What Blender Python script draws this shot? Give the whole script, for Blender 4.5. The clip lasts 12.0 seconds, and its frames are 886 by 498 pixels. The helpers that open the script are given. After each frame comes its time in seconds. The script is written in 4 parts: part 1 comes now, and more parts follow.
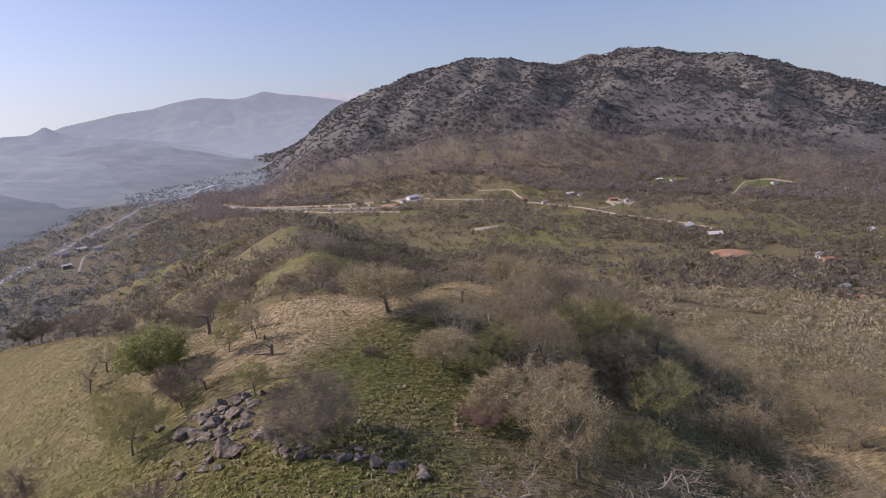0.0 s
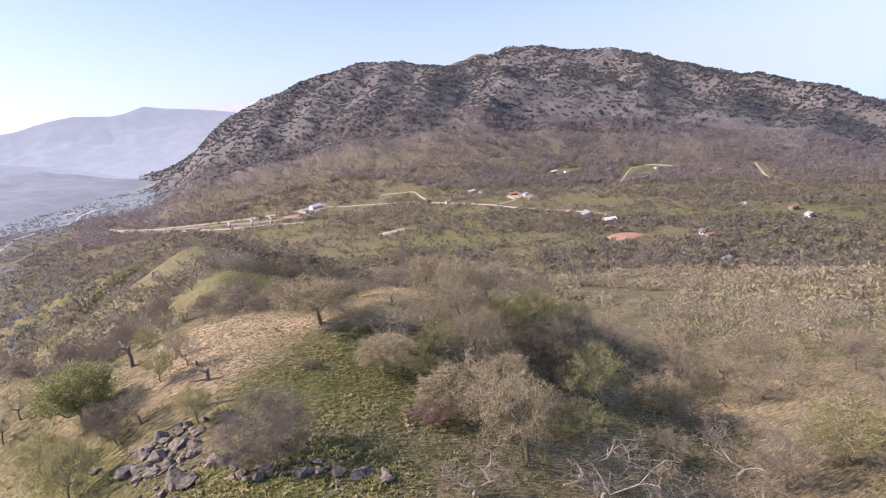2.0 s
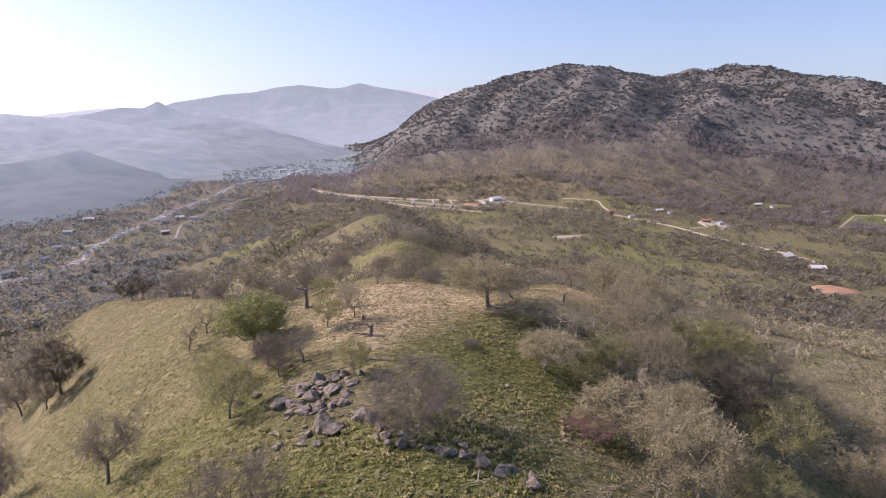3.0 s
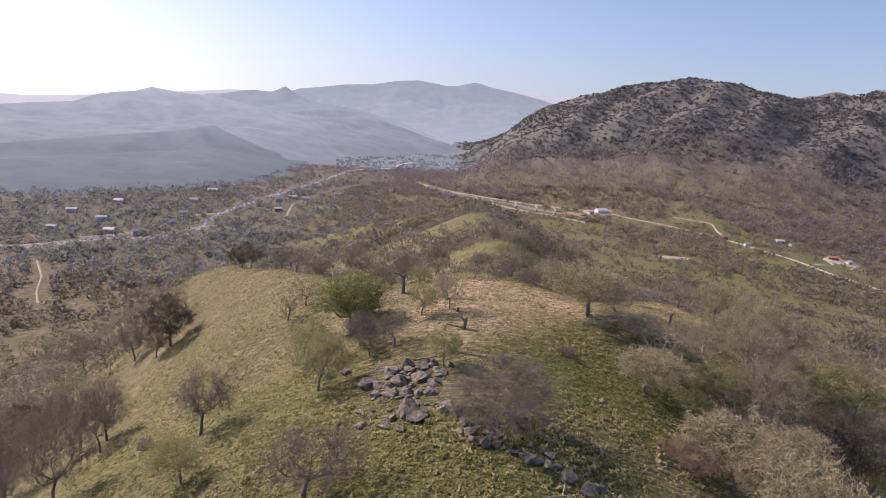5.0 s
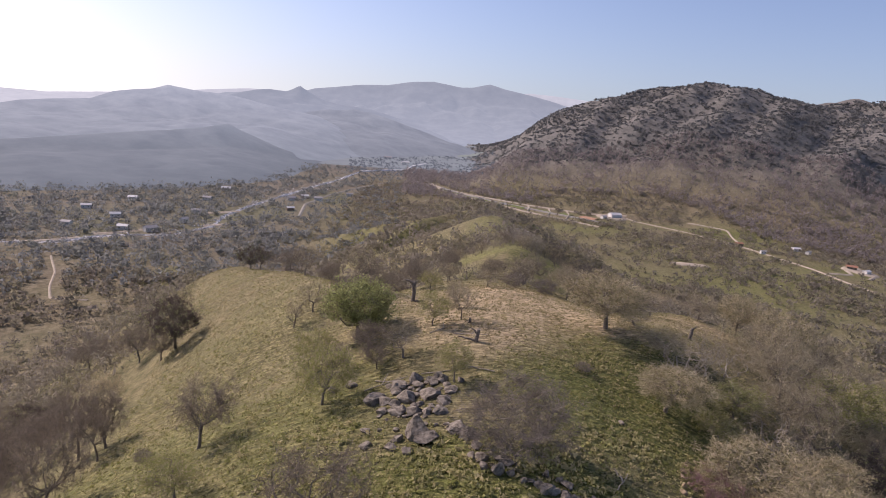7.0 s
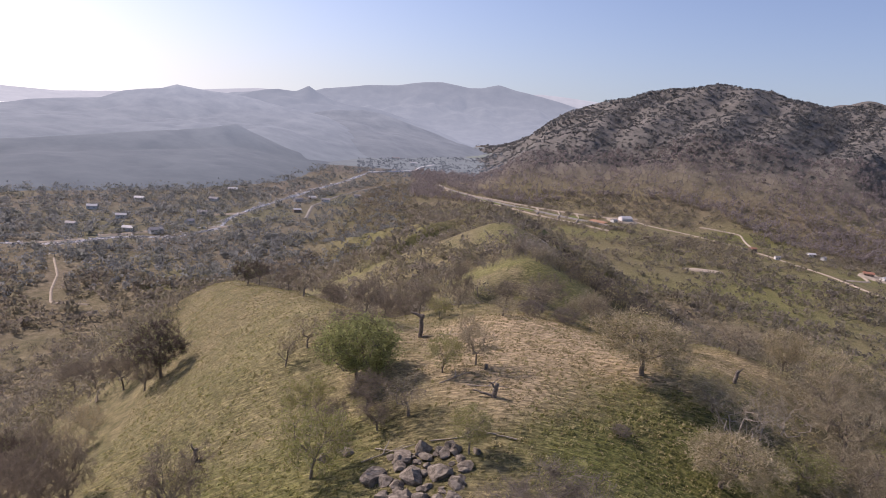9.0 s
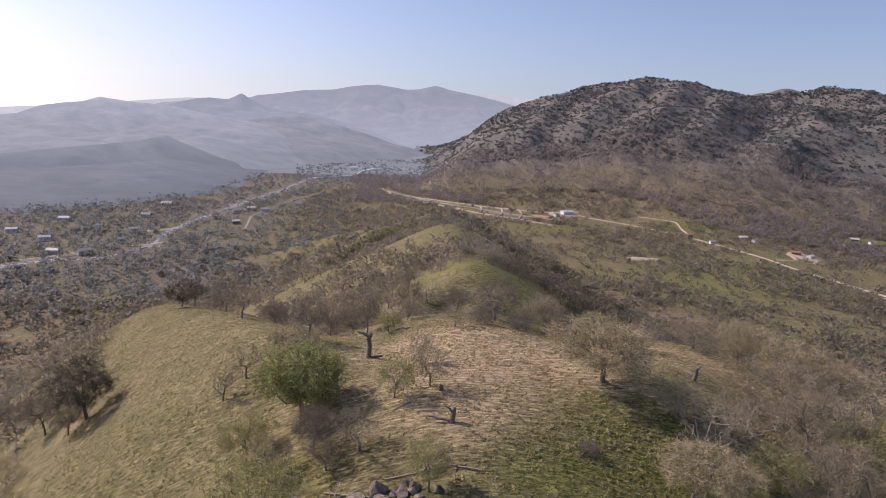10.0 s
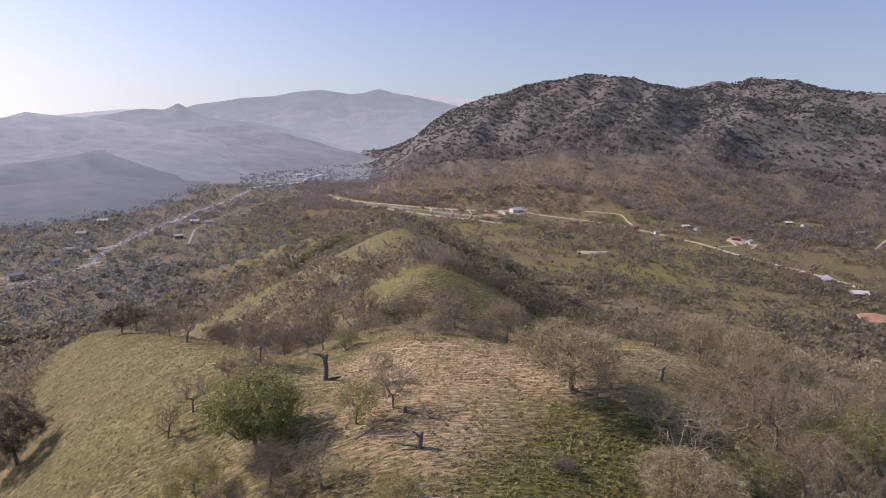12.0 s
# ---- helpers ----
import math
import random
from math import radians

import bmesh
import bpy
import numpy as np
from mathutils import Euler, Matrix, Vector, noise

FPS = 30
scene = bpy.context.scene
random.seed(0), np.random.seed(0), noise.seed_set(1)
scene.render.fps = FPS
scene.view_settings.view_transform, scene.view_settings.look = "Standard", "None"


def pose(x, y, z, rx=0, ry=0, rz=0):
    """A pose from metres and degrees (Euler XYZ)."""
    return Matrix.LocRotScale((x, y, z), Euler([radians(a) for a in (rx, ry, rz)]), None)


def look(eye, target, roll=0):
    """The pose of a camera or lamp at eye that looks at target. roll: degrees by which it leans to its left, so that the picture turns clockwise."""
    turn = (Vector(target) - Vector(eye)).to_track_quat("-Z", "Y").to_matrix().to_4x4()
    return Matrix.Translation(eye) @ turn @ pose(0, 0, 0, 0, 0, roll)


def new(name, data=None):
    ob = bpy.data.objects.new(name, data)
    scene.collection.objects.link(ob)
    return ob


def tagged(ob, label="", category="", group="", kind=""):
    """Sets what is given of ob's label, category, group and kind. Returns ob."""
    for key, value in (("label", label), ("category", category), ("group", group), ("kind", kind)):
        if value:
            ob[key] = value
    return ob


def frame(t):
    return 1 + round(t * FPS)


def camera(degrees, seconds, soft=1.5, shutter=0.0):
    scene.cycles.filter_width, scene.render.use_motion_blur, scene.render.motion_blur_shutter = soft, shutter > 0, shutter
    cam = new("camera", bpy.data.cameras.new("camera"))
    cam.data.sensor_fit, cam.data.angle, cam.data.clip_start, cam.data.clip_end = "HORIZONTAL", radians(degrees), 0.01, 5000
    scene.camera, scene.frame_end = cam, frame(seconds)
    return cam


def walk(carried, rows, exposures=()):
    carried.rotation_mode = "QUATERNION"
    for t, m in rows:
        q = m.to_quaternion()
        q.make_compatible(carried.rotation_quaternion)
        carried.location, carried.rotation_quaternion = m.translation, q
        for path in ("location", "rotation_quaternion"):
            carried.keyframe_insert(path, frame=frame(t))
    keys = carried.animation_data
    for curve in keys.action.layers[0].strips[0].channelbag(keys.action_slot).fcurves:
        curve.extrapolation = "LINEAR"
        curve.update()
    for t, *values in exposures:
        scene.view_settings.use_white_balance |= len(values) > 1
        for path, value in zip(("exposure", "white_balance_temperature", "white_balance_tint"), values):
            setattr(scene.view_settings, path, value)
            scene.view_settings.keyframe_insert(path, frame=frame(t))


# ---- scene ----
cam = camera(72.0, 12.0, soft=0.8)
ROWS = [  # seconds, x, y, z, yaw, pitch, roll
    (0.0, 4.51, -6.87, 3.42, -17.89, -12.99, -4.93),
    (0.2, 3.96, -8.26, 3.98, -24.63, -13.65, -7.41),
    (0.35, 3.67, -8.99, 4.27, -28.16, -14.0, -8.71),
    (0.5, 3.6, -9.15, 4.33, -28.94, -14.07, -9.0),
    (1.0, 1.8, -9.51, 5.63, -28.45, -13.98, -8.8),
    (1.5, 1.26, -8.85, 5.35, -27.87, -13.88, -8.39),
    (2.0, 0.77, -7.28, 4.37, -26.89, -13.67, -7.82),
    (2.5, 0.69, -4.34, 2.52, -18.53, -12.88, -4.22),
    (3.0, 0.62, -1.94, 1.38, -10.7, -12.53, -0.47),
    (3.2, 0.74, -1.12, 1.04, -8.68, -12.53, 0.56),
    (5.0, 0.02, 0.0, 0.02, -1.41, -12.68, 4.12),
    (5.5, -0.0, -0.0, 0.0, -0.14, -12.76, 4.77),
    (6.0, -0.0, 0.58, -0.14, 0.03, -12.71, 5.0),
    (6.5, 0.04, 1.63, -0.02, -0.09, -12.69, 4.89),
    (7.0, -0.1, 3.55, 0.08, -0.3, -12.63, 4.88),
    (9.0, -0.95, 15.05, 1.51, 0.43, -12.66, 5.13),
    (9.5, -1.0, 17.68, 1.86, -0.46, -12.57, 4.62),
    (10.0, -0.86, 20.1, 1.75, -4.72, -12.19, 2.87),
    (10.5, -1.05, 21.73, 1.83, -8.0, -11.95, 1.44),
    (11.0, -1.01, 22.85, 1.97, -8.92, -11.85, 0.97),
    (11.5, -1.03, 23.5, 2.07, -9.13, -11.87, 0.86),
    (12.0, -1.03, 23.89, 1.97, -9.35, -11.86, 0.79),
]


def aim(x, y, z, yaw, pitch, roll):
    return pose(x, y, z, 90 + pitch, 0, yaw) @ pose(0, 0, 0, 0, 0, roll)


walk(cam, [(t, aim(*r)) for t, *r in ROWS],
     exposures=[(0, 0.33, 6500, 31), (0.4, 0.83, 6500, 32), (1.0, 1.14, 6500, 33), (1.8, 1.12, 6500, 33), (2.5, 1.03, 6500, 32), (3.2, 0.75, 6550, 31),
                (5.0, 0.6, 6650, 30), (7.0, 0.47, 6650, 30), (9.0, 0.45, 6650, 30), (12, 0.43, 6700, 30)])

# ---- sky and sun ----
SUN_LEFT, SUN_UP = 62.0, 38.0
world = bpy.data.worlds.new("sky")
scene.world = world
world.use_nodes = True
wn = world.node_tree
sky = wn.nodes.new("ShaderNodeTexSky")
sky.sky_type = "NISHITA"
sky.sun_disc = False
sky.sun_elevation, sky.sun_rotation = radians(SUN_UP), radians(-SUN_LEFT)
sky.altitude, sky.air_density, sky.dust_density, sky.ozone_density = 300, 1.0, 1.9, 3.4
wn.nodes["Background"].inputs["Strength"].default_value = 0.103
way = wn.nodes.new("ShaderNodeTexCoord")  # the sky's height levels off softly towards the horizon, which stays pale
split, join = wn.nodes.new("ShaderNodeSeparateXYZ"), wn.nodes.new("ShaderNodeCombineXYZ")
square, root = wn.nodes.new("ShaderNodeMath"), wn.nodes.new("ShaderNodeMath")
square.operation, root.operation = "MULTIPLY_ADD", "SQRT"
square.inputs[2].default_value = 0.0045
wn.links.new(way.outputs["Generated"], split.inputs[0])
for k in (0, 1):
    wn.links.new(split.outputs[k], join.inputs[k])
    wn.links.new(split.outputs[2], square.inputs[k])
wn.links.new(square.outputs[0], root.inputs[0])
wn.links.new(root.outputs[0], join.inputs[2])
wn.links.new(join.outputs[0], sky.inputs["Vector"])
wn.links.new(sky.outputs[0], wn.nodes["Background"].inputs["Color"])
sun = new("sun", bpy.data.lights.new("sun", "SUN"))
sun.data.energy, sun.data.angle, sun.data.color = 3.6, radians(0.6), (1.0, 0.93, 0.82)
toward = Vector((-math.sin(radians(SUN_LEFT)) * math.cos(radians(SUN_UP)), math.cos(radians(SUN_LEFT)) * math.cos(radians(SUN_UP)), math.sin(radians(SUN_UP))))
sun.matrix_basis = look(toward * 500, (0, 0, 0))


# ---- materials ----
def material(name, roughness=0.9):
    m = bpy.data.materials.new(name)
    m.use_nodes = True
    b = m.node_tree.nodes["Principled BSDF"]
    b.inputs["Roughness"].default_value = roughness
    b.inputs["Specular IOR Level"].default_value = 0.2
    return m, m.node_tree, b


def node(tree, kind, **inputs):
    n = tree.nodes.new(kind)
    for key, value in inputs.items():
        n.inputs[key.replace("_", " ")].default_value = value
    return n


def noise_tex(tree, scale, detail=4.0, rough_=0.6):
    """World-size noise, fac output."""
    pos = tree.nodes.new("ShaderNodeNewGeometry")
    n = node(tree, "ShaderNodeTexNoise", Scale=scale, Detail=detail, Roughness=rough_)
    tree.links.new(pos.outputs["Position"], n.inputs["Vector"])
    return n.outputs["Fac"]


def ramp(tree, fac, stops):
    r = tree.nodes.new("ShaderNodeValToRGB")
    while len(r.color_ramp.elements) < len(stops):
        r.color_ramp.elements.new(0.5)
    for e, (at, c) in zip(r.color_ramp.elements, stops):
        e.position, e.color = at, (*c, 1)
    tree.links.new(fac, r.inputs[0])
    return r.outputs[0]


def mix(tree, fac, a, b, mode="MIX"):
    n = tree.nodes.new("ShaderNodeMix")
    n.data_type, n.blend_type = "RGBA", mode
    for value, socket in ((fac, 0), (a, 6), (b, 7)):
        if isinstance(value, (int, float)):
            n.inputs[socket].default_value = value
        elif isinstance(value, tuple):
            n.inputs[socket].default_value = (*value, 1)
        else:
            tree.links.new(value, n.inputs[socket])
    return n.outputs[2]


def bump(tree, shader, fac, strength, distance):
    b = node(tree, "ShaderNodeBump", Strength=strength, Distance=distance)
    tree.links.new(fac, b.inputs["Height"])
    tree.links.new(b.outputs[0], shader.inputs["Normal"])


def ground_material():
    m, t, b = material("hill_ground", 0.95)
    cover = t.nodes.new("ShaderNodeAttribute")
    cover.attribute_name = "cover"
    part_ = t.nodes.new("ShaderNodeSeparateColor")
    t.links.new(cover.outputs["Color"], part_.inputs[0])
    fine, mid, big = noise_tex(t, 1.6, 6, 0.7), noise_tex(t, 0.22, 5, 0.65), noise_tex(t, 0.03, 5, 0.6)
    straw = ramp(t, fine, [(0.3, (0.28, 0.215, 0.132)), (0.5, (0.42, 0.335, 0.218)), (0.7, (0.54, 0.44, 0.295))])
    olive = ramp(t, fine, [(0.3, (0.068, 0.069, 0.029)), (0.5, (0.128, 0.124, 0.054)), (0.72, (0.222, 0.205, 0.102))])
    green = ramp(t, fine, [(0.3, (0.075, 0.085, 0.024)), (0.5, (0.145, 0.158, 0.047)), (0.7, (0.28, 0.265, 0.112))])
    scrub = ramp(t, mid, [(0.3, (0.095, 0.076, 0.048)), (0.5, (0.155, 0.127, 0.083)), (0.7, (0.255, 0.212, 0.147))])
    base = mix(t, ramp(t, mid, [(0.35, (0, 0, 0)), (0.65, (1, 1, 1))]), olive, straw)
    base = mix(t, 0.66, base, olive)
    pos = t.nodes.new("ShaderNodeNewGeometry")
    turn = node(t, "ShaderNodeMapping", Rotation=(0, 0, radians(28)), Scale=(0.55, 3.2, 1.2))
    t.links.new(pos.outputs["Position"], turn.inputs["Vector"])
    comb = node(t, "ShaderNodeTexNoise", Scale=1.1, Detail=5.0, Roughness=0.65)
    t.links.new(turn.outputs[0], comb.inputs["Vector"])
    combed = ramp(t, comb.outputs["Fac"], [(0.38, (0.38, 0.38, 0.35)), (0.5, (0.85, 0.84, 0.8)), (0.62, (1.5, 1.46, 1.36))])
    base = mix(t, part_.outputs[0], base, straw)
    base = mix(t, part_.outputs[1], base, green)
    base = mix(t, 0.8, base, combed, "MULTIPLY")
    base = mix(t, part_.outputs[2], base, scrub)
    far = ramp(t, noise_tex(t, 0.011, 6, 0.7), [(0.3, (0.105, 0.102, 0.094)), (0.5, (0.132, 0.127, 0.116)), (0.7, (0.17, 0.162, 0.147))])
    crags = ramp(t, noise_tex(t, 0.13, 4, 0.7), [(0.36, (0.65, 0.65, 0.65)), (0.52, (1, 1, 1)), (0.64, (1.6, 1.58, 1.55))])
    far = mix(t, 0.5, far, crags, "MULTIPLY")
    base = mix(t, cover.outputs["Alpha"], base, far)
    base = mix(t, 0.5, base, ramp(t, big, [(0.3, (0.72, 0.72, 0.68)), (0.7, (1.15, 1.12, 1.05))]), "MULTIPLY")
    t.links.new(base, b.inputs["Base Color"])
    bump(t, b, mix(t, 0.5, fine, comb.outputs["Fac"]), 1.0, 0.6)
    return m


def plain(name, dark, light, scale=2.0, roughness=0.9, relief=0.0, island=0.0, tone=False, thin=0.0):
    """A mottled surface between two colours; island varies single pieces, tone whole plants."""
    m, t, b = material(name, roughness)
    fac = noise_tex(t, scale, 4, 0.65)
    colour = ramp(t, fac, [(0.3, dark), (0.7, light)])
    if island:
        g = t.nodes.new("ShaderNodeNewGeometry")
        colour = mix(t, island, colour, ramp(t, g.outputs["Random Per Island"], [(0.0, (0.45, 0.45, 0.45)), (1.0, (1.5, 1.5, 1.5))]), "MULTIPLY")
    if tone:
        a = t.nodes.new("ShaderNodeAttribute")
        a.attribute_name = "tone"
        colour = mix(t, a.outputs["Fac"], colour, tone)
    t.links.new(colour, b.inputs["Base Color"])
    if relief:
        bump(t, b, fac, 0.8, relief)
    if thin:  # light shines through blades, leaves and fine twigs
        glow = t.nodes.new("ShaderNodeBsdfTranslucent")
        t.links.new(colour, glow.inputs["Color"])
        both = node(t, "ShaderNodeMixShader")
        both.inputs[0].default_value = thin
        t.links.new(b.outputs[0], both.inputs[1])
        t.links.new(glow.outputs[0], both.inputs[2])
        t.links.new(both.outputs[0], t.nodes["Material Output"].inputs["Surface"])
    return m


GROUND = ground_material()
BARK = plain("oak_bark", (0.1, 0.082, 0.066), (0.27, 0.23, 0.188), 5, relief=0.03)
BARK_DARK = plain("dead_wood_shaded_bark", (0.085, 0.071, 0.057), (0.24, 0.205, 0.168), 5, relief=0.03)
BARK_PALE = plain("pale_bark", (0.2, 0.172, 0.135), (0.4, 0.352, 0.285), 4, relief=0.03)
TWIG_GREY = plain("grey_twigs", (0.22, 0.188, 0.124), (0.41, 0.353, 0.24), 1.0, island=0.6, thin=0.38)
TWIG_BROWN_SHADED = plain("brown_shaded_twigs", (0.135, 0.112, 0.088), (0.25, 0.21, 0.165), 1.0, island=0.5, thin=0.45)
TWIG_DARK = plain("dark_twigs", (0.075, 0.06, 0.05), (0.14, 0.115, 0.095), 1.0, island=0.5, thin=0.45)
TWIG_PALE = plain("pale_twigs", (0.25, 0.213, 0.155), (0.41, 0.355, 0.265), 1.0, island=0.4, thin=0.45)
TWIG_TAN = plain("tan_twigs", (0.3, 0.252, 0.16), (0.54, 0.46, 0.305), 1.0, island=0.6, thin=0.38)
BUD_OLIVE = plain("olive_buds", (0.175, 0.155, 0.08), (0.33, 0.29, 0.15), 1.0, island=0.5, thin=0.3)
BUD_GREEN = plain("green_buds", (0.18, 0.19, 0.06), (0.35, 0.345, 0.13), 1.0, island=0.4, thin=0.45)
TWIG_BUSH = plain("bush_twigs", (0.14, 0.119, 0.1), (0.26, 0.223, 0.187), 1.0, island=0.4, thin=0.4)
TWIG_RED = plain("reddish_twigs", (0.19, 0.115, 0.11), (0.34, 0.22, 0.205), 1.0, island=0.5, thin=0.3)
LEAF_GREEN = plain("green_leaves", (0.17, 0.185, 0.07), (0.34, 0.355, 0.15), 1.2, 0.6, island=0.4, thin=0.6)
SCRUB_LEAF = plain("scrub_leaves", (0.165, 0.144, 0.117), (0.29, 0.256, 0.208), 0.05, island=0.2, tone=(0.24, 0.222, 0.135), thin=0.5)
SCRUB_PALE = plain("haze_paled_scrub", (0.245, 0.212, 0.15), (0.42, 0.368, 0.265), 0.05, island=0.4, tone=(0.4, 0.36, 0.2), thin=0.45)
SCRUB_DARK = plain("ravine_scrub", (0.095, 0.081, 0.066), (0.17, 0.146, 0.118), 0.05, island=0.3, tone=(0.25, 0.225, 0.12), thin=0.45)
BELT = plain("riverside_twigs", (0.165, 0.143, 0.13), (0.275, 0.242, 0.222), 0.02, island=0.25, tone=(0.3, 0.262, 0.245), thin=0.5)
HAZED_SCRUB = plain("hazed_scrub", (0.112, 0.115, 0.112), (0.172, 0.174, 0.168), 0.02, island=0.1, tone=(0.2, 0.2, 0.185), thin=0.5)
ROCK = plain("granite", (0.05, 0.042, 0.033), (0.3, 0.26, 0.205), 2.2, relief=0.16)
ROCK_TAN = plain("iron_stained_rock", (0.15, 0.11, 0.07), (0.38, 0.29, 0.19), 2.2, relief=0.06)
STONE_AND_GLINT = plain("bleached_stone_and_glint", (0.45, 0.43, 0.40), (0.72, 0.70, 0.66), 0.3, 0.5, island=0.3)
DIRT = plain("bare_earth", (0.24, 0.2, 0.148), (0.42, 0.362, 0.28), 0.3)
RED_DIRT = plain("red_earth", (0.26, 0.14, 0.08), (0.42, 0.26, 0.17), 0.2)
ASPHALT = plain("old_asphalt", (0.16, 0.15, 0.13), (0.28, 0.26, 0.22), 0.15)
FIELD = plain("green_field", (0.08, 0.11, 0.03), (0.17, 0.18, 0.06), 0.1)
HAZED_VALLEY_WOODS = plain("hazed_valley_trees", (0.18, 0.187, 0.182), (0.29, 0.297, 0.285), 0.02, island=0.1, tone=(0.19, 0.195, 0.15), thin=0.5)
WATER, _t, _b = material("river_water", 0.2)
_stones_and_glints = ramp(_t, noise_tex(_t, 0.25, 5, 0.75), [(0.46, (0.06, 0.065, 0.065)), (0.53, (0.42, 0.40, 0.37)), (0.7, (0.62, 0.60, 0.56))])
_t.links.new(_stones_and_glints, _b.inputs["Base Color"])
bump(_t, _b, noise_tex(_t, 0.4, 4, 0.7), 0.8, 0.6)
GRASS = plain("dry_grass", (0.215, 0.185, 0.096), (0.4, 0.345, 0.19), 0.25, island=0.35, thin=0.5)
GRASS_GREEN = plain("green_grass", (0.13, 0.14, 0.042), (0.29, 0.275, 0.11), 0.3, island=0.45, thin=0.5)
HERB = plain("herb_leaves", (0.18, 0.195, 0.06), (0.34, 0.335, 0.125), 0.4, island=0.4, tone=(0.46, 0.40, 0.22), thin=0.4)
WALL_PAINT = plain("house_paint", (0.55, 0.53, 0.49), (0.75, 0.73, 0.69), 0.8)
WALL_BROWN = plain("brown_boards", (0.20, 0.15, 0.11), (0.32, 0.25, 0.19), 0.8)
ROOF_GREY = plain("grey_roofing", (0.20, 0.19, 0.19), (0.34, 0.33, 0.32), 0.8, 0.6)
ROOF_METAL = plain("metal_roofing", (0.42, 0.41, 0.40), (0.6, 0.59, 0.57), 0.5, 0.5)
ROOF_RED = plain("red_tiles", (0.25, 0.12, 0.08), (0.38, 0.2, 0.13), 0.8)
GLASS_DARK, _t, _b = material("window_glass", 0.08)
_b.inputs["Base Color"].default_value = (0.03, 0.035, 0.04, 1)


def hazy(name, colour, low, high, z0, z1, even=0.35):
    """Far hills whose haze, kilometres of bright air, is painted in as emission, from low at z0 to high at z1."""
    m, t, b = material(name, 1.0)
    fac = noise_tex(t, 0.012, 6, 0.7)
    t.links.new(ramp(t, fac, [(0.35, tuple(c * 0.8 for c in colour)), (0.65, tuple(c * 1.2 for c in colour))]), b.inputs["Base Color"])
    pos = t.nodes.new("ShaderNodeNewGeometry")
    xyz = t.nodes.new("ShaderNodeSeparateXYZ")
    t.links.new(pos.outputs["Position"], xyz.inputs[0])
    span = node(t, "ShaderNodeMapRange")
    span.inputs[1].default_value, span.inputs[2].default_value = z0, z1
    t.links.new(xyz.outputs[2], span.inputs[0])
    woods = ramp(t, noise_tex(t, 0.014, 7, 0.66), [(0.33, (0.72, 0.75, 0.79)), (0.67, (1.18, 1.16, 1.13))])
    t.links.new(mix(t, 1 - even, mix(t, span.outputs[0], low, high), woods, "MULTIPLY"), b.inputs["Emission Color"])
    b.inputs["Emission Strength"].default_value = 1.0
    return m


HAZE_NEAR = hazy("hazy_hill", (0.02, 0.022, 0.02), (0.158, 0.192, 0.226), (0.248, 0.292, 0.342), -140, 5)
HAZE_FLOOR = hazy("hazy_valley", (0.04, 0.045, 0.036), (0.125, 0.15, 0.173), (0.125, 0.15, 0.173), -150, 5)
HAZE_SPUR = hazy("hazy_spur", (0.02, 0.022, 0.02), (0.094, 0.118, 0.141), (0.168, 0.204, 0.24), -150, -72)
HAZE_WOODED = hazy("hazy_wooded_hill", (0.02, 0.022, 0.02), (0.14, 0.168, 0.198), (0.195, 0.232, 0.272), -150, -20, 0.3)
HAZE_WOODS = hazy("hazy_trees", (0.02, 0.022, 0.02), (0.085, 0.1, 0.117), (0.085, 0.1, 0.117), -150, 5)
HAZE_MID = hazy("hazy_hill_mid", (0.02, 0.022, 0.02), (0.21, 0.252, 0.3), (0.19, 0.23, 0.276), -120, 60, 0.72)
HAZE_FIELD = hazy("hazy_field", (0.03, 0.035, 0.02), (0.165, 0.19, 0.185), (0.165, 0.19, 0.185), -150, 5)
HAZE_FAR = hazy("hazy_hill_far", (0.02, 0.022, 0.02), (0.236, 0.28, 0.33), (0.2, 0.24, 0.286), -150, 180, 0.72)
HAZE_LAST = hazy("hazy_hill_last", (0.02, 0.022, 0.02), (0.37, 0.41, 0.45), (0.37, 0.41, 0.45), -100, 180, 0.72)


def mesh_of(name, verts, faces, mat, smooth=False):
    me = bpy.data.meshes.new(name)
    me.from_pydata(np.asarray(verts).tolist() if not isinstance(verts, list) else verts, [], faces.tolist() if isinstance(faces, np.ndarray) else faces)
    me.materials.append(mat)
    if smooth:
        me.polygons.foreach_set("use_smooth", [True] * len(me.polygons))
    me.update()
    return me


def part(name, me, parent, label=""):
    ob = new(name, me)
    ob.parent = parent
    return tagged(ob, label) if label else ob


# ---- the lie of the land ----
LATTICE = np.random.RandomState(7).rand(256, 256)


def lump(x, y, size, seed=0):
    """Smooth value noise, -1 to 1, with lumps of that many metres."""
    u, v = np.asarray(x, float) / size + seed * 17.3, np.asarray(y, float) / size + seed * 31.7
    i, j = np.floor(u).astype(int), np.floor(v).astype(int)
    a, b = u - i, v - j
    a, b = a * a * (3 - 2 * a), b * b * (3 - 2 * b)
    i0, i1, j0, j1 = i % 256, (i + 1) % 256, j % 256, (j + 1) % 256
    low = LATTICE[i0, j0] * (1 - a) + LATTICE[i1, j0] * a
    top = LATTICE[i0, j1] * (1 - a) + LATTICE[i1, j1] * a
    return 2 * (low * (1 - b) + top * b) - 1


def rough(x, y, size, octaves=4, seed=0, gain=0.5):
    total, weight, norm = 0.0, 1.0, 0.0
    for k in range(octaves):
        total = total + weight * lump(x, y, size / 2**k, seed + k)
        norm, weight = norm + weight, weight * gain
    return total / norm


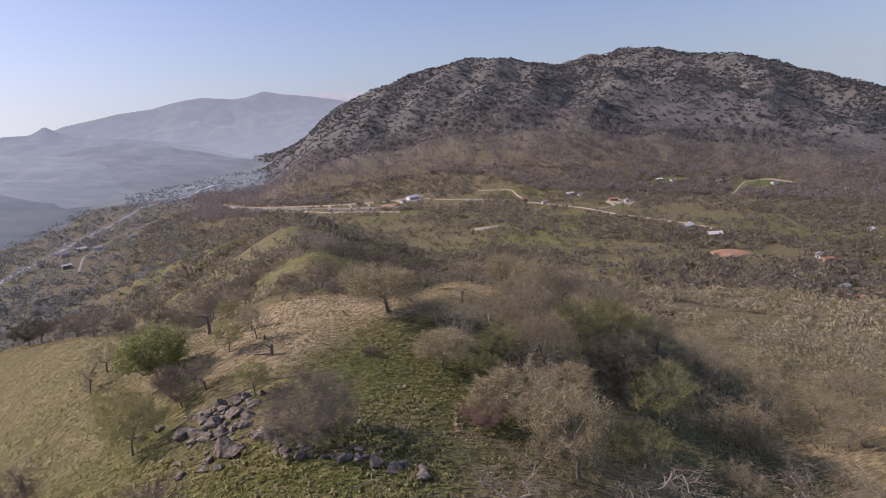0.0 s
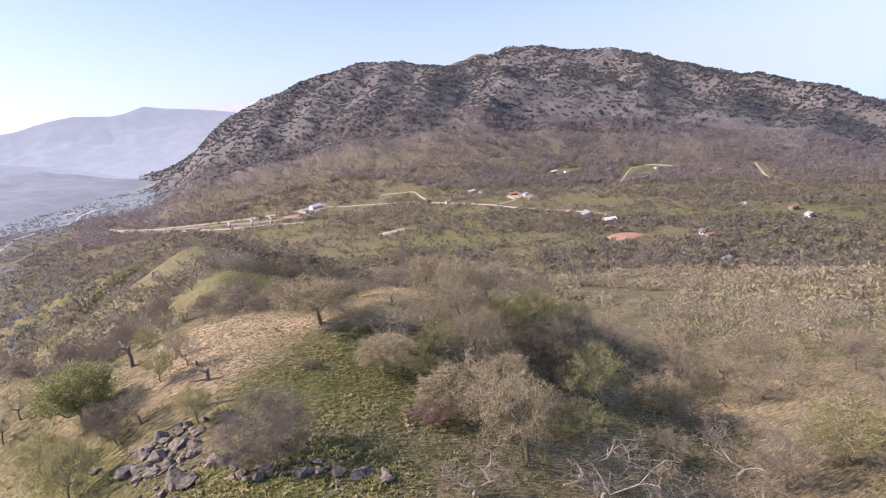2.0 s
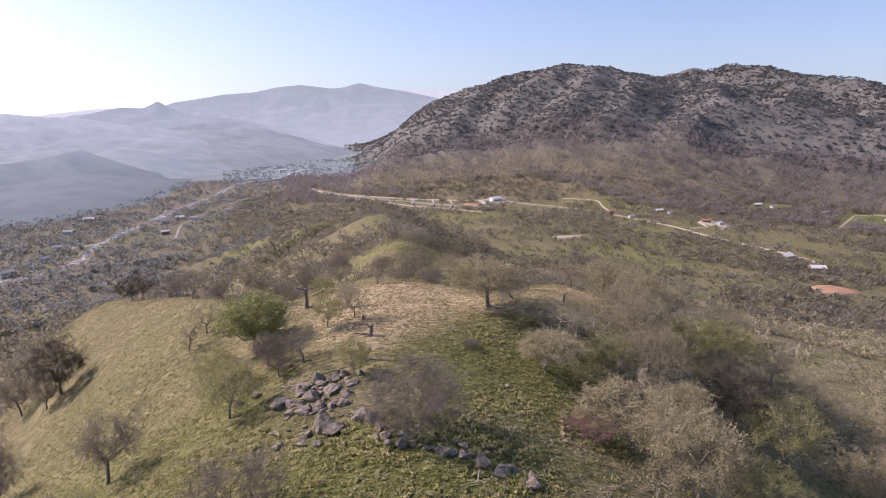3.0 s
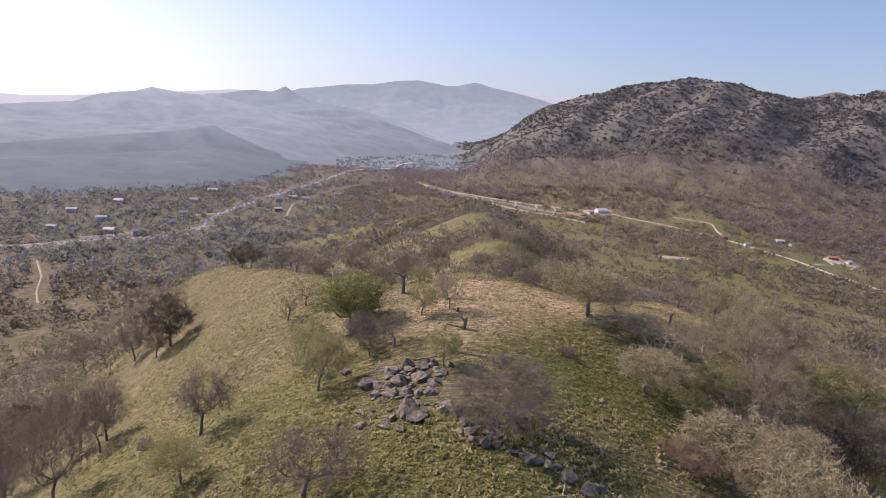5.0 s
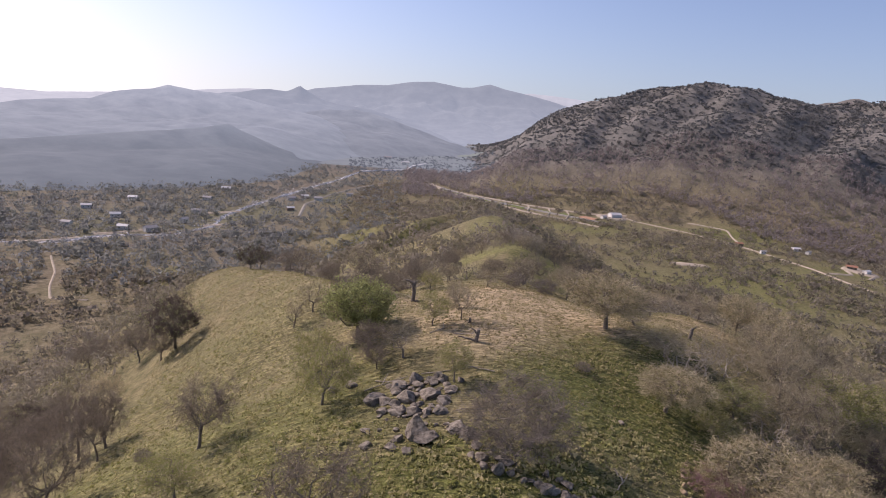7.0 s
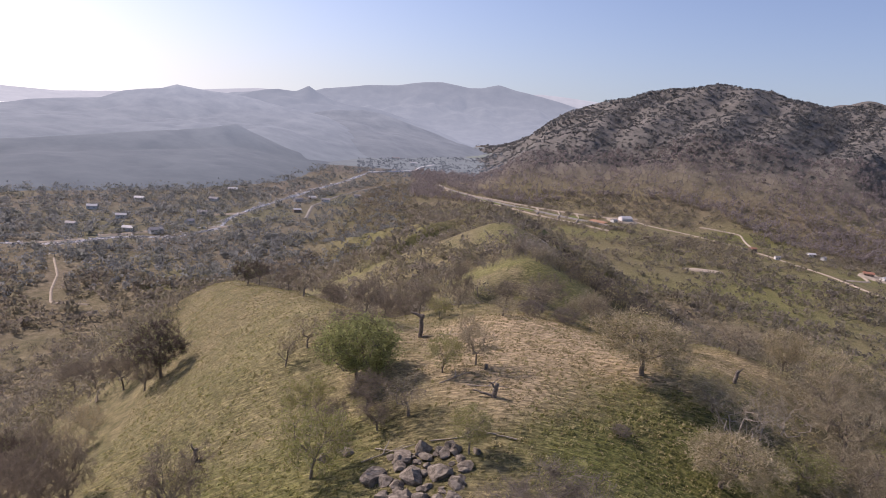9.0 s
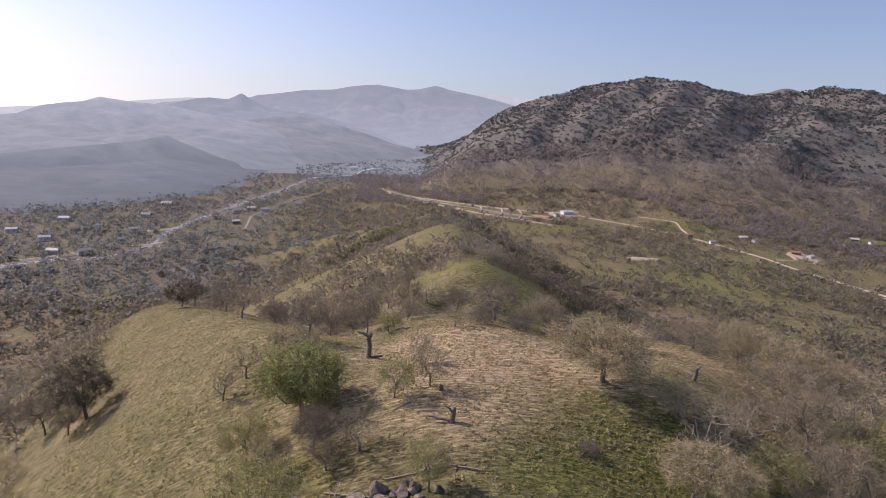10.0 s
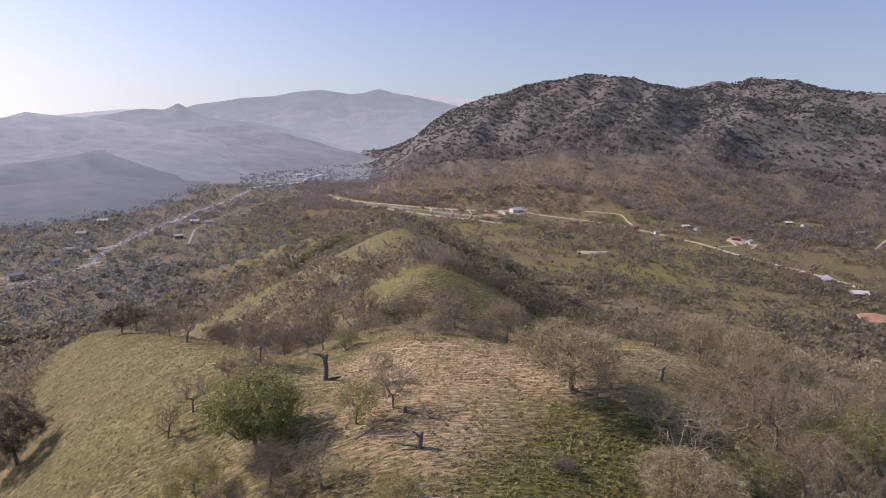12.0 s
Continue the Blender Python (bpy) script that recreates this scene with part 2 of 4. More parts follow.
def spine(x, y, knots, slope, width):
    """Height under a crest line: knots are (x, y, z); it rounds off over width and then falls at slope."""
    best = np.full(np.shape(x), -1e9)
    for (ax, ay, az), (bx, by, bz) in zip(knots, knots[1:]):
        dx, dy = bx - ax, by - ay
        s = np.clip(((x - ax) * dx + (y - ay) * dy) / (dx * dx + dy * dy), 0, 1)
        d = np.hypot(x - ax - s * dx, y - ay - s * dy)
        best = np.maximum(best, az + s * (bz - az) - slope * (np.sqrt(d * d + width * width) - width))
    return best


def crest(rows):
    """Crest knots from rows of bearing (degrees to the left of +y), distance and height angle."""
    return [(-math.sin(radians(a)) * d, math.cos(radians(a)) * d, d * math.tan(radians(e))) for a, d, e in rows]


def blend(a, b, k):
    """Smooth maximum over k metres."""
    h = np.clip(0.5 + 0.5 * (a - b) / k, 0, 1)
    return b * (1 - h) + a * h + k * h * (1 - h)


KNOLL = [(10, -40, -52), (9, 5, -33), (6, 35, -27.5), (7, 60, -26.8), (10, 85, -26.8), (12, 100, -28), (12, 112, -30)]
SHOULDER = [(8, 75, -27.2), (-12, 100, -29), (-35, 140, -39), (-58, 176, -49)]
BROW = [(8, 75, -27.2), (24, 86, -26.8), (44, 106, -32), (58, 122, -40)]
MIDDLE_RIDGE = [(12, 112, -33), (14, 140, -53), (20, 172, -53), (25.6, 205, -42.8), (30, 265, -51), (28.4, 345, -54.8), (30, 420, -70), (38, 490, -77),
                (42, 543, -78.6), (10, 640, -102), (-20, 800, -132), (-40, 950, -152)]
SIDE_SPURS = [[(25.6, 205, -42.8), (12.4, 190, -46.8), (1.4, 178, -49.5), (-20, 160, -63), (-60, 150, -85)],
              [(25.6, 205, -43), (38.4, 203, -50), (48, 190, -57), (75, 185, -76)],
              [(28, 340, -55), (5.8, 310, -64.8), (-18.5, 270, -71.5), (-60, 250, -95), (-110, 240, -125)],
              [(29, 280, -53), (10, 262, -60), (-12, 235, -68), (-50, 215, -88)],
              [(42, 543, -78.6), (24, 530, -81.4), (-16, 480, -85), (-50, 400, -99), (-90, 360, -125)],
              [(36, 470, -76), (10, 440, -80), (-20, 390, -88), (-60, 330, -108)],
              [(28, 335, -56), (55, 350, -67), (96, 360, -85), (150, 380, -110)],
              [(32, 440, -72), (70, 455, -84), (120, 470, -106)],
              [(42, 540, -79), (80, 560, -92), (130, 590, -118)],
              [(20, 600, -95), (-50, 610, -112), (-120, 640, -140)]]
EAST_BENCH = [(40, -30, -46), (70, 25, -50), (105, 48, -54), (170, 60, -74), (260, 110, -92), (380, 140, -128)]
MOUNTAIN = crest([(-3, 2300, -3.2), (-4.5, 2350, -1.3), (-7, 2350, -0.2), (-9, 2300, 0.75), (-11.5, 2280, 1.95), (-13, 2260, 2.35),
                  (-15.5, 2250, 2.72), (-18, 2220, 3.0), (-19.5, 2200, 3.4), (-21, 2200, 4.0), (-22, 2200, 4.25), (-24.3, 2200, 3.88),
                  (-27, 2150, 3.4), (-30.6, 2100, 2.95), (-34, 2050, 2.3), (-38, 1980, 1.1), (-46, 1850, -2.0), (-54, 1750, -5.0)])
BACK_MOUNTAIN = crest([(-22, 3500, 2.0), (-27, 3450, 2.6), (-30.6, 3400, 3.2), (-32.2, 3350, 3.65), (-33.5, 3320, 3.45), (-35.2, 3300, 3.8), (-36.8, 3250, 3.55), (-37.8, 3220, 3.55), (-38.7, 3200, 3.1),
                       (-40.5, 3100, 2.75), (-43.8, 3000, 2.45), (-46.5, 2950, 1.7), (-48.3, 2850, 0.75), (-49.7, 2800, 0.4), (-51.8, 2700, -0.7), (-53.5, 2650, -1.05),
                       (-55.2, 2600, -1.2), (-57.5, 2500, -1.95), (-60.2, 2400, -2.75), (-62.3, 2250, -4.2), (-65.5, 2100, -5.6), (-75, 1900, -8), (-95, 1900, -8)])


SPURS = [[(-10, 2290), (-7.5, 2000), (-4, 1750)], [(-17, 2230), (-14.5, 1950), (-11, 1650)], [(-22, 2200), (-19, 1950), (-16.5, 1650)], [(-24.5, 2200), (-24, 1900), (-22.5, 1600)],
         [(-29, 2120), (-28, 1850), (-26, 1580)], [(-34, 2050), (-35, 1800), (-33, 1550)], [(-40, 3080), (-41, 2500), (-40, 1900)], [(-46, 2900), (-47, 2300), (-46, 1700)],
         [(-53, 2650), (-54, 2150), (-53, 1650)], [(-60, 2350), (-60, 1950), (-59, 1550)]]


def spur_lift(x, y):
    """Sharp side ridges that run from the crest of the mountain to its foot."""
    lift = np.zeros(np.shape(x))
    for rows in SPURS:
        knots = [(a, b, 0.0) for a, b, _ in crest([(az, d, 0) for az, d in rows])]
        away = -spine(x + 40 * rough(x, y, 200, 3, 91), y, knots, 1, 0.01)
        lift = np.maximum(lift, np.clip(1 - away / 120, 0, 1))
    return lift


def floor_level(x, y):
    east = np.clip((x - 350) / 1050, 0, 1.2)
    beyond = np.clip(np.hypot(x, y) - 2700, 0, None) * np.clip((150 - x) / 300, 0, 1)
    return -151 - 95 * east**1.2 * np.clip(1.15 - y / 2600, 0, 1) - 0.09 * beyond - 0.13 * np.clip(x - 1750, 0, None)


def height(x, y):
    x, y = np.asarray(x, float), np.asarray(y, float)
    low = floor_level(x, y) + 3.5 * rough(x, y, 260, 4, 3)
    r = np.hypot(np.where(x < 10, (x - 10) * 1.75, x - 10), np.where(y < 40, y - 40, (y - 40) * 0.9))
    skirt = floor_level(x, y) - 8 + 104 * np.exp(-((r / 330) ** 2)) + np.clip(r / 60, 0, 1) * 5 * rough(x, y, 120, 4, 9)
    z = blend(low, skirt, 12)
    ridge = spine(x, y, MIDDLE_RIDGE, 0.55, 8)
    for knots in SIDE_SPURS:
        ridge = blend(ridge, spine(x, y, knots, 0.6, 2.5), 1.5)
    ridge = ridge + 2.2 * rough(x, y, 44, 4, 6)
    z = blend(z, ridge, 6)
    z = blend(z, spine(x, y, EAST_BENCH, 0.3, 16) + 1.8 * rough(x, y, 40, 3, 8), 6)
    knoll = blend(spine(x, y, KNOLL, 0.62, 22), spine(x, y, SHOULDER, 0.85, 12), 4)
    knoll = blend(knoll, spine(x, y, BROW, 0.62, 18), 3) - 0.6
    z = blend(z, knoll + 0.35 * rough(x, y, 14, 3, 2), 5)
    cut = np.clip(1 - np.abs(rough(x, y, 420, 5, 11, 0.55)) * 3.2, 0, 1) + 0.5 * np.clip(1 - np.abs(rough(x, y, 170, 4, 18, 0.55)) * 3.0, 0, 1)
    hill = spine(x, y, MOUNTAIN, 0.30, 60)
    back = spine(x, y, BACK_MOUNTAIN, 0.36, 28)
    hill = blend(hill, back, 20)
    top = np.clip((hill - low) / 120, 0, 1)
    near_crest = np.clip((np.maximum(spine(x, y, MOUNTAIN, 1, 1), spine(x, y, BACK_MOUNTAIN, 1, 1)) - hill + 90) / 90, 0, 1)
    cap = np.interp(np.degrees(np.arctan2(x, y)), [0, 2, 4, 6, 8, 10, 12.5, 16, 19], [-60, 0, 28, 75, 130, 185, 245, 310, 600])
    hill = low - blend(low - hill, -cap, 20)
    hill = hill - top * (1 - 0.8 * near_crest) * cut * 17 + 4 * rough(x, y, 70, 3, 14) * top + (1 - near_crest) * np.clip((hill - low) / 60, 0, 1) * (32 * spur_lift(x, y) - 12) * np.clip(cap / 190, 0, 1)
    return blend(z, hill, 14)


def ground_at(x, y):
    return float(height(np.array([x]), np.array([y]))[0])


# ---- ground sheet ----
def spot(x, y, cx, cy, rx, ry, soft=0.5):
    d = np.hypot((x - cx) / rx, (y - cy) / ry) + 0.35 * rough(x, y, 0.7 * min(rx, ry), 3, 21)
    return np.clip((1 + soft / 2 - d) / soft, 0, 1)


def cover_of(x, y, z):
    """Straw, green and scrub shares of the ground, then the share greyed for distance haze."""
    r = np.hypot(x - 5, y - 75)
    straw = np.maximum.reduce([spot(x, y, 14, 97, 20, 14), 0.85 * spot(x, y, 12, 84, 16, 14), 0.08 * spot(x, y, -25, 110, 26, 40), 0.6 * spot(x, y, 40, 104, 14, 8),
                               0.35 * spot(x, y, 92, 48, 34, 20), 0.25 * spot(x, y, 66, 40, 30, 16), 0.5 * spot(x, y, 190, 75, 60, 22), 0.6 * np.clip((x - 0.7 * y - 60) / 120, 0, 1) * np.clip((x - 100) / 60, 0, 1) * np.clip((700 - np.hypot(x, y)) / 250, 0, 1)])
    green = np.maximum.reduce([0.9 * spot(x, y, 22, 66, 13, 14, 0.7), 0.9 * spot(x, y, 6, 45, 16, 8, 0.6), 0.5 * spot(x, y, -14, 60, 9, 14, 0.8), 0.75 * spot(x, y, 24, 78, 8, 4),
                               0.6 * spot(x, y, 34, 202, 11, 16), 0.4 * spot(x, y, 30, 320, 16, 30), 0.5 * spot(x, y, -30, 66, 12, 10), 0.22 * spot(x, y, -34, 88, 15, 26, 0.9), 0.6 * spot(x, y, 66, 55, 16, 9),
                               0.8 * spot(x, y, 450, 960, 70, 40), 0.5 * spot(x, y, 420, 600, 120, 130, 0.9), 0.6 * spot(x, y, 300, 640, 160, 120, 0.9),
                               0.8 * spot(x, y, 876, 835, 50, 30), 0.7 * spot(x, y, 745, 918, 45, 22), 0.8 * spot(x, y, -190, 985, 40, 60),
                               0.7 * spot(x, y, -210, 480, 30, 40), 0.7 * spot(x, y, -140, 420, 30, 36)])
    green = np.maximum(green, 0.6 * np.clip(0.25 + rough(x, y, 90, 3, 33) * 2.2, 0, 1) * (r > 130) * (r < 1000))
    scrub = np.clip((r - 95) / 60, 0, 1) * np.clip(0.42 + 0.9 * rough(x, y, 110, 3, 41), 0.1, 0.9)
    ridge = np.clip(1 - np.abs(spine(x, y, MIDDLE_RIDGE, 1, 1) - spine(x, y, MIDDLE_RIDGE, 0, 1)) / 55, 0, 1) * (y > 140)
    west = np.clip(1.25 - (spine_x(y) - x) / 150, 0, 1) * (y > 150) * (y < 640) * np.clip(0.75 + 0.8 * rough(x, y, 45, 3, 44), 0, 1)
    ridge = np.where(x < spine_x(y), np.maximum(west, np.clip(ridge * 1.6, 0, 1)), ridge)
    scrub = scrub * (1 - 0.85 * ridge)
    scrub = np.maximum(scrub, np.clip((np.hypot(x, y) - 1200) / 250, 0, 1) * 0.97)
    scrub = np.maximum(scrub, 0.45 * spot(x, y, 58, 84, 20, 26, 0.6))
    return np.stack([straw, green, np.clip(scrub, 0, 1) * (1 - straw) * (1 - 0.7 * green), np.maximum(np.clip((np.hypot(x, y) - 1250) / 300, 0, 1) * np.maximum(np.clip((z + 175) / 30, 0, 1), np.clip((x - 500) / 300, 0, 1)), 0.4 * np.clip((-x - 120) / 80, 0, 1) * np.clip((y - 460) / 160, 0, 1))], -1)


def spine_x(y):
    ks = np.array(MIDDLE_RIDGE)
    return np.interp(y, ks[:, 1], ks[:, 0])


angles = np.concatenate([np.linspace(-88, 58, 470, endpoint=False), np.linspace(58, 272, 70, endpoint=False)])
rings = np.concatenate([np.arange(1.0, 150, 1.1), 150 * 1.0185 ** np.arange(0, 189)])
rings = np.append(rings, 4850.0)
A, RR = np.meshgrid(np.radians(angles), rings)
GX, GY = (-np.sin(A) * RR).ravel(), (15 + np.cos(A) * RR).ravel()
GZ = height(GX, GY)
n_a, n_r = len(angles), len(rings)
ids = np.arange(n_a * n_r).reshape(n_r, n_a)
nxt = np.roll(ids, -1, 1)
quads = np.stack([ids[:-1], nxt[:-1], nxt[1:], ids[1:]], -1).reshape(-1, 4)
tip = len(GX)
verts = np.column_stack([np.append(GX, 0), np.append(GY, 15), np.append(GZ, ground_at(0, 15))])
faces = quads[:, ::-1].tolist() + [[tip, int(b), int(a)] for a, b in zip(ids[0], nxt[0])]
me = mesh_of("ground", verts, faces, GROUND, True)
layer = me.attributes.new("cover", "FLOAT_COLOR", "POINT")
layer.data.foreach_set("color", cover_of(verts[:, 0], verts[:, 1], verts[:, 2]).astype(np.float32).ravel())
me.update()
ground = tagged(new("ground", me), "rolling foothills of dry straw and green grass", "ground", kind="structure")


def backdrop(label, mat, rows, base_rows, seed, rugged, hollow=1.25):
    """A far range. rows: bearing, distance and height angle of its crest; base_rows: bearing and distance of its foot on our side."""
    rows, base_rows = sorted(rows), sorted(base_rows)
    az, far, up = (np.array(c, float) for c in zip(*rows))
    deg = np.arange(az.min() - 4, az.max() + 4, 0.22)
    d0 = np.interp(deg, az, far)
    d1 = np.interp(deg, [r[0] for r in base_rows], [r[1] for r in base_rows])
    sharp = d0 * np.tan(np.radians(np.interp(deg, az, up)))
    kernel = np.exp(-0.5 * (np.arange(-45, 46) * 0.22 / 2.2) ** 2)
    broad = np.convolve(np.pad(sharp, 45, "edge"), kernel / kernel.sum(), "valid")
    s = np.concatenate([np.linspace(0, 1, 64), [1.02, 1.05, 1.1]])[:, None]
    dist = d1 + (d0 - d1) * s
    a = np.radians(deg)[None]
    X, Y = -np.sin(a) * dist, np.cos(a) * dist
    fall = np.clip((1 - s) / 0.22, 0, 1)
    top = sharp * (1 - fall) + broad * fall
    foot = -156.0
    climb = np.where(s <= 1, s**hollow, 1 - (s - 1) * 2)
    spurs = 1 - np.abs(rough(X, Y, 640, 5, seed, 0.55)) * 2.6
    Z = foot + (top - foot) * climb * (1 - rugged * fall * np.clip(spurs, -0.3, 1)) + 1.5 * rough(X, Y, 60, 3, seed + 5) * climb
    fade = np.clip(np.minimum(deg - deg.min(), deg.max() - deg) / 4, 0, 1)
    Z = foot + (Z - foot) * fade * fade * (3 - 2 * fade)
    i = np.arange(Z.size).reshape(Z.shape)
    f = np.stack([i[:-1, :-1], i[:-1, 1:], i[1:, 1:], i[1:, :-1]], -1).reshape(-1, 4)
    me = mesh_of("backdrop", np.column_stack([X.ravel(), Y.ravel(), Z.ravel()]), f, mat, True)
    return tagged(new("backdrop", me), label, "hills", kind="structure")


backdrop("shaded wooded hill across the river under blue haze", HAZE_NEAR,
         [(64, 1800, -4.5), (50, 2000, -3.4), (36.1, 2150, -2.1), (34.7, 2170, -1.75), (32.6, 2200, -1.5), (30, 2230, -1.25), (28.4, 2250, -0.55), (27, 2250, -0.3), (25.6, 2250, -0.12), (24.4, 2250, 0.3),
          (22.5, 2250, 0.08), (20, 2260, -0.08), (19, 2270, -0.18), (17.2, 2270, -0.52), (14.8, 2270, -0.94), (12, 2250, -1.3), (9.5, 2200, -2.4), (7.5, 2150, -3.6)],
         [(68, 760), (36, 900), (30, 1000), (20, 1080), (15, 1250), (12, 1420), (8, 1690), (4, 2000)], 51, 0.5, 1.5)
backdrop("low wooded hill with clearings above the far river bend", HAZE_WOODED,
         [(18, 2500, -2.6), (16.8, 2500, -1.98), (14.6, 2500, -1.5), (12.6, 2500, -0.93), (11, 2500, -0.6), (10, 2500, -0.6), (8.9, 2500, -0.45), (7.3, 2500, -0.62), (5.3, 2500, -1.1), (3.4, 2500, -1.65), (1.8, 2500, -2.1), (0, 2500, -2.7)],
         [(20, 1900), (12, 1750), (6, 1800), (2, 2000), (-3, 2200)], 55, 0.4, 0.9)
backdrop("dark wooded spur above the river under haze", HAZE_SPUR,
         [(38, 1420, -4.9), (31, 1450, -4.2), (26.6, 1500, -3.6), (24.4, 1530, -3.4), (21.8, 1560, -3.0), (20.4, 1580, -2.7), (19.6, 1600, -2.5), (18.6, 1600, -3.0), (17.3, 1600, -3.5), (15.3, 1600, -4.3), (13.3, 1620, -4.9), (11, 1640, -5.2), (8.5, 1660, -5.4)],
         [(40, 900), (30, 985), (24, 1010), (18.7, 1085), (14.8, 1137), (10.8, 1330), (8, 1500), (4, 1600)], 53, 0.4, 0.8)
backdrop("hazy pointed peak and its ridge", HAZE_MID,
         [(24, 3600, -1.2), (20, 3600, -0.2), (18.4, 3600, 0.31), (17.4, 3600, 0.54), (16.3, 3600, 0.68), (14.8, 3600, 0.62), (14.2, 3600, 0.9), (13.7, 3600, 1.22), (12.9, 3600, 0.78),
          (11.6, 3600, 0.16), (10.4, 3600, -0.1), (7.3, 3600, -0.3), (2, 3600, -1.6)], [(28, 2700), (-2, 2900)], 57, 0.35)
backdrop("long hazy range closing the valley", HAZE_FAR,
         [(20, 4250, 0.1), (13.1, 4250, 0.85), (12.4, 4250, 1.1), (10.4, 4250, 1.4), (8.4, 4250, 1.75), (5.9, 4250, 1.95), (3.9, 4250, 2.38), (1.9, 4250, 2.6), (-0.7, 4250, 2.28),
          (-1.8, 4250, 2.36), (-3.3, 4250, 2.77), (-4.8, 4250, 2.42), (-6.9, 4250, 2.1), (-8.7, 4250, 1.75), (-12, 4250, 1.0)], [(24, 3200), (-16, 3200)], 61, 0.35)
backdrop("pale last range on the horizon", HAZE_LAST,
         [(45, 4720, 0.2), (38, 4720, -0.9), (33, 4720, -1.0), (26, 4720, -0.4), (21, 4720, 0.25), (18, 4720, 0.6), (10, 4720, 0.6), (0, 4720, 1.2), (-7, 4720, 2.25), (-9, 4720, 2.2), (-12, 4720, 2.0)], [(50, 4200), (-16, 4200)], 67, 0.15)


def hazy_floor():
    """Glowing sheet over the far end of the valley, dim haze painted as emission."""
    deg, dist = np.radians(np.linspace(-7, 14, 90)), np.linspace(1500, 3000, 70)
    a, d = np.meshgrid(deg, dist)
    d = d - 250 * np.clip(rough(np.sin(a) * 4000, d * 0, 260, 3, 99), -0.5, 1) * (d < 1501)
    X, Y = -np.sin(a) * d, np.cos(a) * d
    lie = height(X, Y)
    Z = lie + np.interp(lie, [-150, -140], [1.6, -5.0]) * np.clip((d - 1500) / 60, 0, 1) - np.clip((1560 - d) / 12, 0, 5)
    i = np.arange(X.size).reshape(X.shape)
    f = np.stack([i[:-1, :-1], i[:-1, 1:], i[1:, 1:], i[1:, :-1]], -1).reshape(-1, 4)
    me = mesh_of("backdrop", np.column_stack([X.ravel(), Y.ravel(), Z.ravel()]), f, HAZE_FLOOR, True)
    return tagged(new("backdrop", me), "glowing haze sheet over the far valley floor of woods and pasture", "valley", kind="structure")


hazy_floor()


# ---- roads, runway and river, laid over the ground ----
def draped(name, label, category, mat, points, width, lift, wander=0.0):
    pts = np.array(points, float)
    seg = np.hypot(*np.diff(pts, axis=0).T)
    s = np.concatenate([[0], np.cumsum(seg)])
    u = np.linspace(0, s[-1], max(6, int(s[-1] / max(2.0, width * 0.8))))
    cx, cy = np.interp(u, s, pts[:, 0]), np.interp(u, s, pts[:, 1])
    for _ in range(3):
        cx[1:-1], cy[1:-1] = (cx[:-2] + 2 * cx[1:-1] + cx[2:]) / 4, (cy[:-2] + 2 * cy[1:-1] + cy[2:]) / 4
    tx, ty = np.gradient(cx), np.gradient(cy)
    n = np.hypot(tx, ty)
    nx, ny = -ty / n, tx / n
    w = width * (1 + wander * rough(cx, cy, width * 6, 2, 71))
    rows = [(cx + nx * w * k, cy + ny * w * k) for k in (-0.5, -0.17, 0.17, 0.5)]
    X, Y = np.array([r[0] for r in rows]), np.array([r[1] for r in rows])
    Z = height(X, Y) + lift
    edge = Z.copy()
    edge[[0, 3]] -= lift + 0.5
    i = np.arange(X.size).reshape(X.shape)
    f = np.stack([i[:-1, :-1], i[:-1, 1:], i[1:, 1:], i[1:, :-1]], -1).reshape(-1, 4)
    me = mesh_of(name, np.column_stack([X.ravel(), Y.ravel(), edge.ravel()]), f, mat, True)
    return tagged(new(name, me), label, category, kind="structure")


draped("runway", "narrow valley airstrip of worn asphalt", "runway", ASPHALT, [(-20, 1270), (30, 1170), (110, 1082), (190, 1010), (262, 960)], 14, 1.6)
draped("road", "graded earth verge along the airstrip", "road", DIRT, [(-31, 1312), (-12, 1244), (44, 1172), (115, 1116), (172, 1078), (246, 1046), (317, 1050)], 9, 1.6, 0.3)
draped("road", "graded earth edge of the airstrip", "road", DIRT, [(-32, 1310), (-20, 1235), (11, 1170), (73, 1090), (135, 1013), (193, 960), (238, 918)], 5, 1.7, 0.3)
for a, b in (((112, 1105), (96, 1066)), ((150, 1086), (140, 1018)), ((185, 1070), (170, 990)), ((215, 1058), (196, 965))):
    draped("road", "short dirt taxi track across the field", "road", DIRT, [a, ((a[0] + b[0]) / 2 + 4, (a[1] + b[1]) / 2), b], 4, 1.8)
draped("road", "pale dirt road winding over pasture", "road", DIRT,
       [(300, 1052), (325, 1006), (376, 955), (424, 885), (452, 820), (474, 757), (482, 703), (500, 650), (520, 575), (515, 532)], 4.6, 1.2, 0.2)
draped("road", "dirt spur road to a ranch house", "road", DIRT, [(413, 1022), (466, 988), (445, 905), (432, 874)], 5, 1.2)
draped("road", "looping dirt drive to a house pad", "road", DIRT, [(486, 747), (525, 758), (545, 811), (575, 830), (566, 775), (534, 741)], 6, 1.2)
draped("road", "dirt drive climbing a green field", "road", DIRT, [(753, 778), (824, 831), (864, 858), (907, 852), (935, 815)], 6, 1.2)
draped("road", "dirt drive below the mountain", "road", DIRT, [(1078, 748), (1035, 707), (941, 626)], 7, 1.2)
draped("road", "dirt trail cut along the ridge", "road", DIRT, [(36, 362), (46, 352), (58, 352), (72, 358)], 3, 0.5)
draped("road", "dirt trail across the ravine slope", "road", DIRT, [(95, 362), (112, 372), (128, 374), (150, 366)], 3, 0.6)
